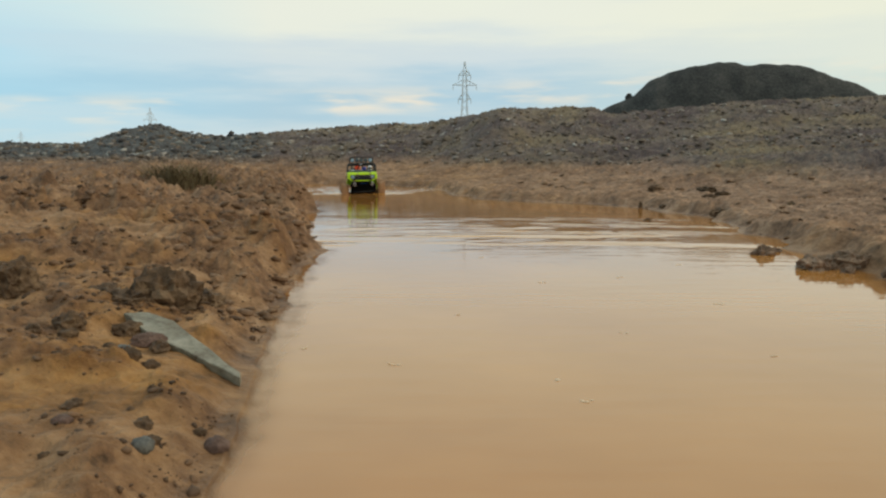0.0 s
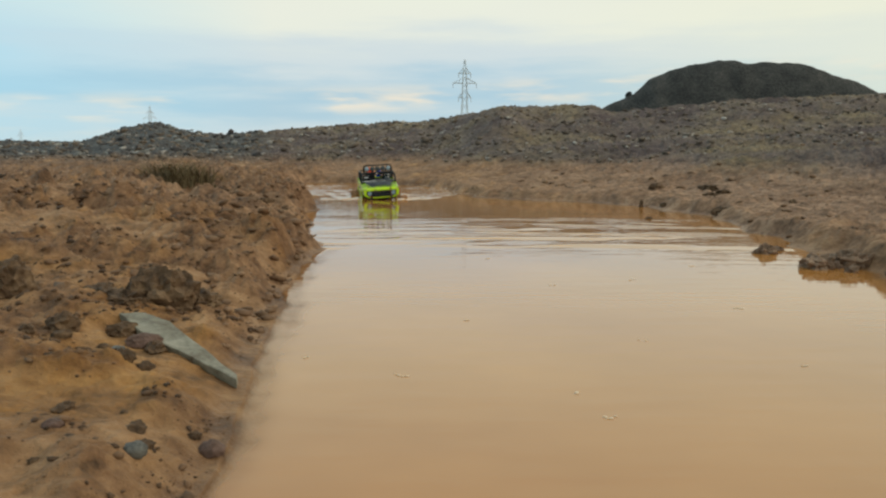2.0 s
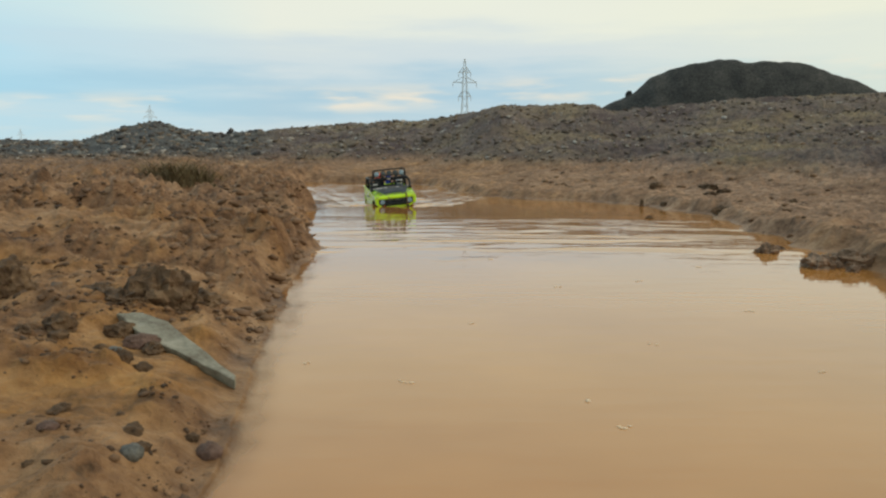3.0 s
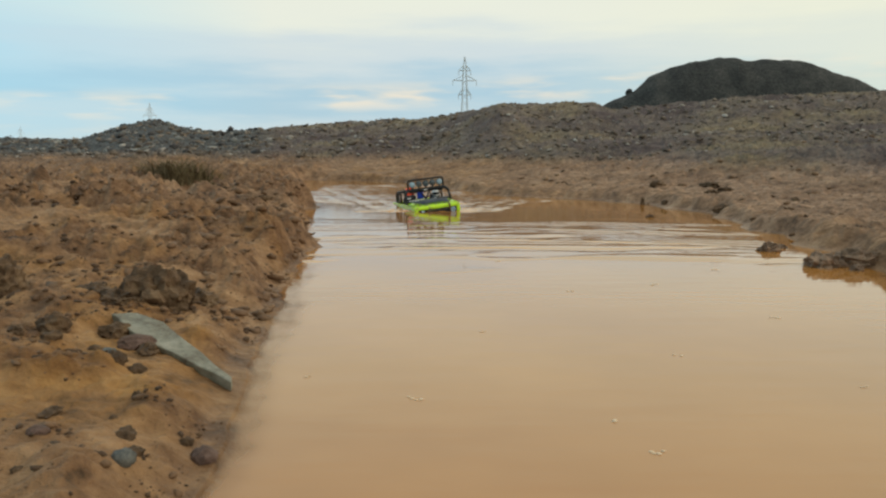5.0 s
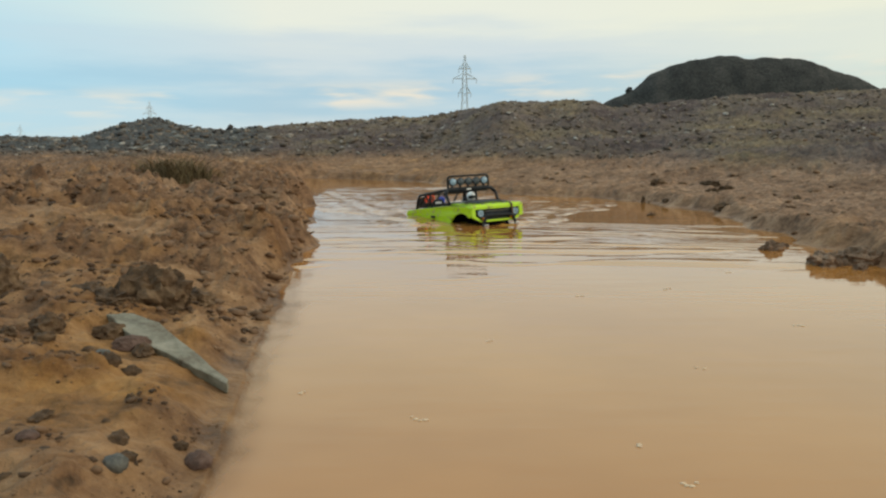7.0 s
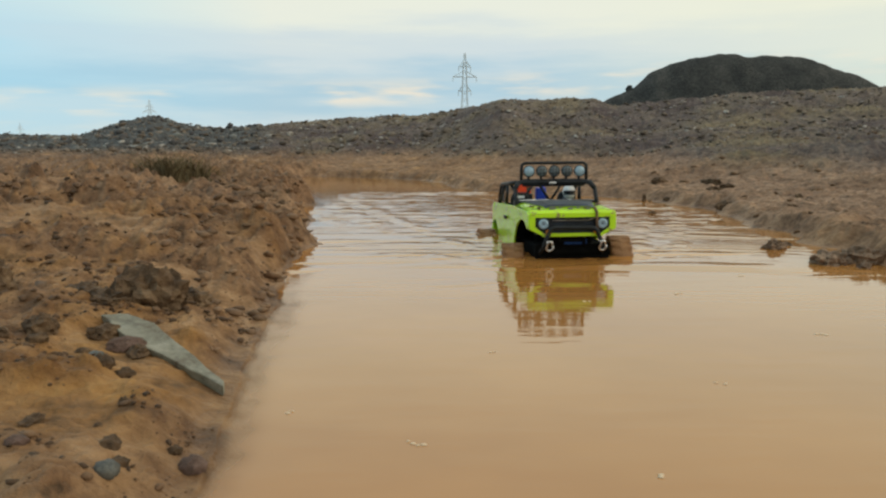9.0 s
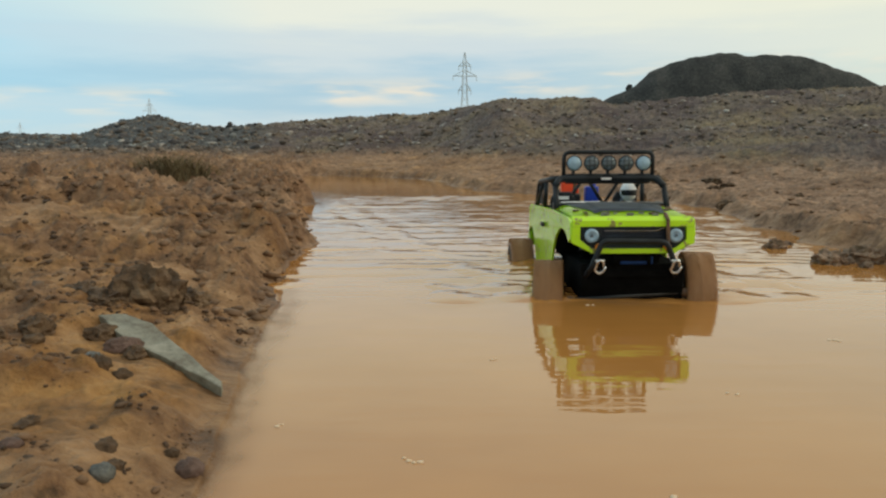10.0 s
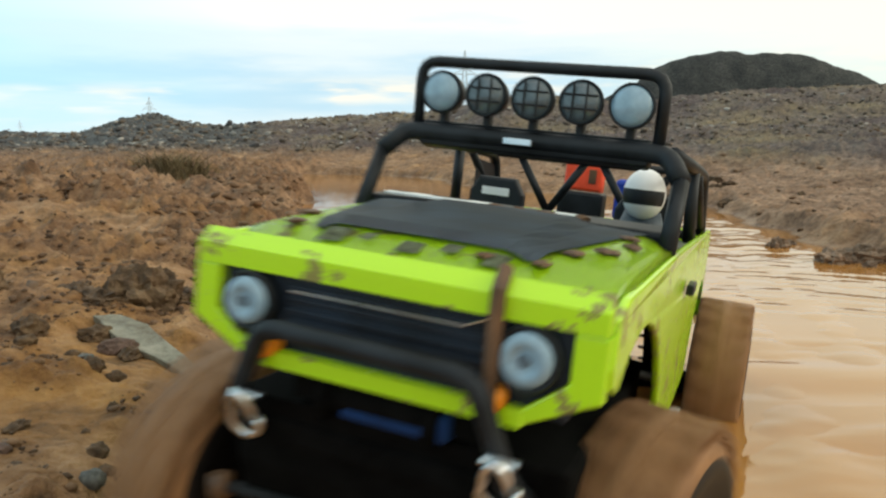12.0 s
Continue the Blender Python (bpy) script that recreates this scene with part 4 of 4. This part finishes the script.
def make_loose_pieces():
    make_slab()
    dark = "dark crumbly clod of wet earth on the bank"
    for i, (x, y, size) in enumerate(((-0.318, 0.80, (0.072, 0.06, 0.068)), (-0.282, 0.825, (0.045, 0.05, 0.035)), (-0.470, 0.765, (0.05, 0.045, 0.055)), (-0.385, 0.79, (0.06, 0.04, 0.025)), (-0.350, 0.77, (0.05, 0.035, 0.025)))):
        make_clod(x, y, size, CLOD, dark, 11 + i, 0.004, i * 40, group="clods on the bank", rough=0.3, crag=3.0)
    small = "small dark lump of mud pressed into the bank"
    for i, (x, y, size) in enumerate(((-0.351, 0.645, (0.026, 0.022, 0.024)), (-0.306, 0.668, (0.034, 0.022, 0.02)), (-0.262, 0.632, (0.03, 0.018, 0.014)), (-0.259, 0.562, (0.018, 0.014, 0.014)), (-0.243, 0.562, (0.016, 0.013, 0.013)), (-0.257, 0.458, (0.024, 0.010, 0.008)), (-0.219, 0.395, (0.012, 0.005, 0.004)),
                                      (-0.228, 0.372, (0.008, 0.006, 0.005)), (-0.220, 0.468, (0.006, 0.005, 0.005)), (-0.218, 0.502, (0.007, 0.006, 0.007)), (-0.302, 0.53, (0.012, 0.008, 0.008)), (-0.172, 0.468, (0.010, 0.008, 0.007)),
                                      (-0.200, 0.44, (0.016, 0.012, 0.010)), (-0.188, 0.425, (0.012, 0.010, 0.008)), (-0.330, 0.60, (0.016, 0.012, 0.010)), (-0.300, 0.612, (0.012, 0.01, 0.008)), (-0.372, 0.62, (0.02, 0.014, 0.012)))):
        make_clod(x, y, size, CLOD, small, 31 + i, 0.0015, i * 53, group="lumps on the bank", rough=0.35, crag=3.0)
    make_clod(-0.276, 0.640, (0.034, 0.018, 0.017), REDSTONE, "reddish-brown stone wedged under the slab", 56, 0.0, 30, "stone", "wedged_stone", "", 0.2, 2.0)
    make_clod(-0.185, 0.402, (0.0135, 0.0125, 0.012), GREYSTONE, "rounded blue-grey pebble stuck in the mud", 51, 0.001, 20, "stone", "pebble", "", 0.12, 1.5)
    make_clod(-0.156, 0.455, (0.018, 0.017, 0.015), REDSTONE, "rounded brown pebble at the edge of the water", 52, 0.001, 70, "stone", "pebble", "", 0.12, 1.5)
    make_clod(-0.238, 0.410, (0.0125, 0.010, 0.008), REDSTONE, "reddish flat pebble on the mud", 53, 0.001, 10, "stone", "pebble", "", 0.12, 1.5)
    make_clod(-0.270, 0.572, (0.014, 0.012, 0.011), GREYSTONE, "small grey pebble beside the clods", 54, 0.001, 10, "stone", "pebble", "", 0.15, 1.5)
    make_clod(-0.455, 1.86, (0.045, 0.02, 0.016), CLOD, "dark flat fragment lying on the far bank", 55, 0.0, 15, "stone", "stone_fragment")
    # the other bank
    flat = "flat brown lump of earth on the muddy shore"
    for i, (x, y, size) in enumerate(((0.79, 2.90, (0.022, 0.02, 0.07)), (0.964, 3.30, (0.12, 0.07, 0.05)), (0.85, 2.80, (0.05, 0.04, 0.03)), (1.13, 3.12, (0.14, 0.07, 0.04)), (1.087, 2.97, (0.09, 0.05, 0.03)), (1.145, 2.98, (0.08, 0.05, 0.035)),
                                      (0.935, 2.44, (0.13, 0.07, 0.05)), (1.141, 2.37, (0.035, 0.03, 0.03)), (0.685, 1.30, (0.085, 0.09, 0.06)), (0.745, 1.31, (0.10, 0.08, 0.07)), (0.675, 1.50, (0.065, 0.055, 0.05)), (0.715, 1.25, (0.035, 0.03, 0.035)), (0.755, 1.19, (0.045, 0.035, 0.03)), (0.72, 1.55, (0.05, 0.04, 0.03)), (0.66, 2.33, (0.04, 0.03, 0.03)))):
        make_clod(x, y, tuple(v * 0.7 for v in size), SHOREMUD if y < 1.6 else CLOD, flat, 71 + i, 0.003, i * 37, group="lumps on the shore", rough=0.35, crag=3.0)
    # gravel and crumbs past counting
    rng = np.random.default_rng(5)

    def field(n, y0, y1, side, power=1.0):
        y = y0 + (y1 - y0) * rng.random(n) ** power
        x = side[0] * y + (side[1] - side[0]) * y * rng.random(n)
        return x, y

    def strewn(name, x, y, sizes, mat, seed, label, keep, squash=0.65):
        z = ground_height(x, y)
        ok = keep(x, y, z)
        ob = scatter(name, np.stack([x, y, z], -1)[ok], sizes[ok], mat, seed, squash)
        tagged(ob, label, "gravel", kind="stuff")
    dry = lambda x, y, z: inside(x, y) < -0.004
    spread = rng.random(6000)
    loose = lambda x, y, z: (inside(x, y) < -0.006) & (torn(x, y) > 0.08 + 0.75 * spread[:len(x)] ** 2)
    x, y = field(3000, 0.26, 2.6, (-0.75, -0.1), 1.4)
    strewn("mud_crumbs", x, y, 0.002 + 0.008 * rng.random(len(x)) ** 5 * (0.6 + y), CRUMBS, 1, "crumbs of brown mud on the bank", loose, 0.7)
    x, y = field(800, 0.8, 3.6, (-0.75, -0.1), 1.2)
    strewn("earth_crumbs", x, y, 0.005 + 0.018 * rng.random(len(x)) ** 5 * np.minimum(y, 2), CRUMBS, 6, "larger crumbs of wet earth on the bank", loose, 0.45)
    # crumbs gathered in patches
    cx, cy = field(70, 0.36, 2.1, (-0.62, -0.3), 1.05)
    pick = rng.integers(0, 70, 3400)
    x = cx[pick] + rng.normal(0, 0.022, 3400) * (0.5 + cy[pick])
    y = cy[pick] + rng.normal(0, 0.011, 3400) * (0.5 + cy[pick])
    strewn("crumb_patches", x, y, (0.0022 + 0.011 * rng.random(3400) ** 5) * (0.25 + 0.8 * y), DARKCRUMBS, 9, "patches of dark broken mud on the bank", loose, 0.7)
    # clods slumped down the bank's face to the water
    y = 0.8 + 2.1 * rng.random(800) ** 1.2
    x = shore_west(y) - 0.012 - 0.16 * rng.random(800) ** 1.4 * np.minimum(0.5 + 0.5 * y, 1.3)
    strewn("slumped_clods", x, y, (0.003 + 0.024 * rng.random(800) ** 4) * (0.35 + 0.65 * np.minimum(y, 2)), CRUMBS, 12, "clods of wet mud slumped down the bank", dry, 0.5)
    x, y = field(1300, 0.9, 5.4, (0.1, 0.75))
    strewn("shore_crumbs", x, y, 0.006 + 0.025 * rng.random(len(x)) ** 5 * np.minimum(y, 3) / 2, CRUMBS, 2, "crumbs of earth on the muddy shore", dry, 0.5)
    x, y = field(11000, 4.6, 7.9, (-0.75, 0.75))
    strewn("ridge_stones", x, y, 0.014 + 0.055 * rng.random(len(x)) ** 6, GRAVEL, 3, "grey and brown stones strewn over the spoil ridge", lambda x, y, z: z > 0.16, 0.55)
    x, y = field(7000, 7.0, 13.6, (-0.75, 0.02))
    strewn("slope_stones", x, y, 0.022 + 0.10 * rng.random(len(x)) ** 6, GRAVEL, 7, "stones strewn over the far slope of the ridge", lambda x, y, z: z > 0.16, 0.55)
    x, y = field(2200, 6.2, 13.6, (-0.75, -0.25))
    strewn("mound_stones", x, y, 0.025 + 0.13 * rng.random(len(x)) ** 7, SPOIL, 4, "larger grey stones on the mound", lambda x, y, z: z > 0.2, 0.7)


def make_tuft(x, y, height, spread, blades, label, seed):
    rng = random.Random(seed)
    bm = bmesh.new()
    for _ in range(blades):
        a, r = rng.uniform(0, math.tau), spread * rng.random() ** 0.7
        base = Vector((r * math.cos(a), r * math.sin(a) * 0.6, -0.01))
        lean = Vector((rng.uniform(-0.7, 0.7), rng.uniform(-0.7, 0.7), 1)).normalized() * height * rng.uniform(0.35, 1)
        side = Vector((math.cos(a + 1.2), math.sin(a + 1.2), 0)) * 0.0022
        mid, top = base + lean * 0.6, base + lean + Vector((lean.x, lean.y, -0.3 * lean.z)) * 0.4
        v = [bm.verts.new(p) for p in (base - side, base + side, mid + side * 0.7, mid - side * 0.7, top)]
        bm.faces.new(v[:4])
        bm.faces.new((v[3], v[2], v[4]))
    tuft = part("grass_tuft", bm, STRAW)
    tuft.matrix_world = pose(x, y, on_ground(x, y))
    return tagged(tuft, label, "grass tuft", "tufts on the bank")


def make_foam():
    """Flecks of foam afloat on the pool."""
    bm = bmesh.new()
    rng = random.Random(8)
    spots = [(-0.05, 0.67, 0.010), (-0.145, 0.73, 0.007), (0.385, 0.97, 0.011), (0.10, 0.62, 0.008), (0.12, 0.56, 0.007), (0.30, 1.2, 0.012), (0.16, 1.15, 0.008), (0.45, 1.35, 0.012), (0.08, 1.45, 0.010), (0.21, 0.80, 0.006), (0.02, 0.90, 0.006), (0.34, 0.70, 0.006)]
    for x, y, r in spots:
        for _ in range(4):
            at = (x + rng.uniform(-0.7, 0.7) * r, y + rng.uniform(-0.4, 0.4) * r, 0.0002)
            s = r * rng.uniform(0.12, 0.34)
            bmesh.ops.create_uvsphere(bm, u_segments=10, v_segments=5, radius=1, matrix=pose(*at) @ Matrix.Diagonal((s, s * 0.7, 0.0008, 1)))
    ob = part("foam_flecks", bm, FOAM, soft=True)
    return tagged(ob, "pale flecks of foam drifting on the pool", "foam", kind="stuff")


make_loose_pieces()
for i, (x, y, h, s, n) in enumerate(((-0.87, 2.36, 0.125, 0.095, 520), (-0.80, 2.40, 0.11, 0.07, 300), (-0.735, 2.3, 0.04, 0.04, 90))):
    make_tuft(x, y, h, s, n, "low tuft of dead brown grass on the bank", 3 + i)
FLECKS = make_foam()


def make_boulder():
    """The dark knob on the shoulder of the far heap."""
    ob = part("boulder", lump((1.3, 1.2, 1.9), 91, 3, 0.3, 2.2), HEAP)
    ob.matrix_world = pose(37.4, 150, 12.2)
    return tagged(ob, "dark knob of rock on the shoulder of the heap", "boulder")


make_boulder()


# ---- pylons ----
def make_pylon(x, y, z, tall, turn):
    """A lattice tower with three pairs of arms; built 40 m high and scaled."""
    k = tall / 40
    pylon = tagged(new("power_pylon"), "tall grey steel lattice power pylon far beyond the ridge", "pylon", "pylons on the skyline")
    pylon.matrix_world = pose(x, y, z, 0, 0, turn)
    half = lambda h: np.interp(h, (0, 14, 22, 30, 36, 40), (3.6, 1.5, 1.0, 0.8, 0.5, 0.1)) * k
    levels = [0, 5, 9.5, 13, 16, 19, 22, 25, 28, 30.5, 33, 36, 39.5]
    corner = lambda h, i: Vector(((1 if i in (0, 3) else -1) * half(h), (1 if i < 2 else -1) * half(h), h * k))
    for i in range(4):
        part("leg", tube([corner(h, i) for h in levels], 0.13 * k, 5), STEEL, pylon)
    for a, b in zip(levels, levels[1:]):
        bm = bmesh.new()
        for i in range(4):
            j = (i + 1) % 4
            tube([corner(a, i), corner(b, j)], 0.055 * k, 4, bm)
            tube([corner(a, j), corner(b, i)], 0.055 * k, 4, bm)
        part("bracing", bm, STEEL, pylon)
    for h, reach in ((34.0, 2.5), (30.0, 4.9), (24.3, 2.6)):
        for s in (-1, 1):
            bm = bmesh.new()
            tip = Vector((s * reach * k, 0, h * k))
            for dy in (-1, 1):
                tube([Vector((s * half(h), dy * half(h), h * k)), tip], 0.2 * k, 4, bm)
                tube([Vector((s * half(h + 2.2), dy * half(h + 2.2), (h + 2.2) * k)), tip], 0.15 * k, 4, bm)
            for u in (0.35, 0.65):
                tube([Vector((s * half(h), 0, h * k)).lerp(tip, u), Vector((s * half(h + 2.2), 0, (h + 2.2) * k)).lerp(tip, u)], 0.055 * k, 4, bm)
            arm = part("crossarm", bm, STEEL, pylon)
            part("insulator", tube([tip, tip - Vector((0, 0, 1.9 * k))], 0.14 * k, 6), STEEL, arm)
    return pylon


make_pylon(8.7, 300, 0.2, 38.9, 8)
make_pylon(-229.6, 583, 0.2, 40, 30)
make_pylon(-615, 1080, 0.2, 40, 35)

# ---- motion ----
DRIVE = [(0, -0.4816, 4.3413, -0.0726, -1.0, -1.0, 8.0), (0.5, -0.4298, 4.3062, -0.0694, -2.0, -1.6, 20.0), (1, -0.3713, 4.0338, -0.0809, 0.8, -2.4, 17.5),
         (1.5, -0.3466, 3.8743, -0.0867, 1.5, -2.4, 13.0), (2, -0.3185, 3.6471, -0.1083, 6.0, -3.5, 9.5), (2.5, -0.269, 3.386, -0.1153, 6.0, -5.0, 10.0),
         (3, -0.2194, 3.1475, -0.1257, 4.5, -5.4, 11.0), (4, -0.1328, 2.953, -0.1475, 1.5, -6.2, 12.5), (5, -0.0507, 2.781, -0.1671, -0.8, -6.8, 13.5),
         (5.5, -0.0475, 2.6781, -0.1729, -1.8, -5.6, 12.5), (6, -0.0352, 2.5526, -0.1731, -2.2, -5.6, 14.0), (6.5, -0.0094, 2.461, -0.1721, -2.8, -3.4, 22.0),
         (7, 0.0627, 2.2055, -0.1508, -5.6, -2.4, 26.5), (7.2, 0.0954, 2.1526, -0.1529, -5.9, -2.8, 25.5), (8, 0.1686, 1.8894, -0.1276, -3.4, -1.2, 15.0),
         (9, 0.222, 1.5755, -0.1049, -1.5, -0.5, 4.2), (9.5, 0.2416, 1.3818, -0.093, -1.3, -1.2, 4.3), (10, 0.2492, 1.1968, -0.0843, -1.7, -0.2, -0.2),
         (10.5, 0.2435, 1.010, -0.0757, -2.7, -0.2, -4.9), (11, 0.2125, 0.8259, -0.0636, -3.6, -0.6, -10.8), (11.2, 0.1877, 0.7551, -0.0582, -3.6, 0.5, -12.0),
         (11.5, 0.145, 0.6549, -0.0516, -3.1, 2.3, -17.8), (11.7, 0.1098, 0.5895, -0.0482, -3.0, -0.2, -18.8), (12, 0.048, 0.4961, -0.0389, -2.7, 5.6, -23.1)]


def motions():
    walk(TRUCK, [(t, pose(*p)) for t, *p in DRIVE])
    turn, rows = 0.0, []
    for k in range(361):
        t = k / 30
        rows.append((t, turn))
        turn += 0.18 + 0.55 * float(smooth(8.0, 11.0, t))
    for wheel in WHEELS:
        place = wheel.matrix_basis.translation.copy()
        steer = lambda t: radians(float(np.interp(t, (7, 8, 10, 11, 11.5, 12), (0, -6, -9, -13, -15, -13)))) if place.y < 0 else 0.0
        swing = lambda t: Vector((float(np.interp(t, (11.6, 12), (0, -0.010))), 0, 0)) if place.y < 0 < place.x else Vector()
        walk(wheel, [(t, Matrix.Translation(place + swing(t)) @ Matrix.Rotation(steer(t), 4, "Z") @ Matrix.Rotation(a, 4, "X")) for t, a in rows])
    swell = ((0, 1.50), (2, 1.42), (5, 1.20), (7, 1.12), (9, 1.06), (9.5, 1.01), (10, 0.92), (10.5, 0.80), (11, 0.60), (11.5, 0.42), (12, 0.30))
    walk(RIPPLES, [(t, pose(0, y, 0)) for t, y in swell])
    walk(WAKE, [(t, pose(x, y, 0)) for t, x, y, *_ in DRIVE])
    walk(FLECKS, [(t, pose(x, y, 0)) for t, x, y in ((0, 0, 0), (3, 0.015, -0.05), (7, 0.03, -0.13), (9, 0.03, -0.17), (12, 0.02, -0.25))])


motions()
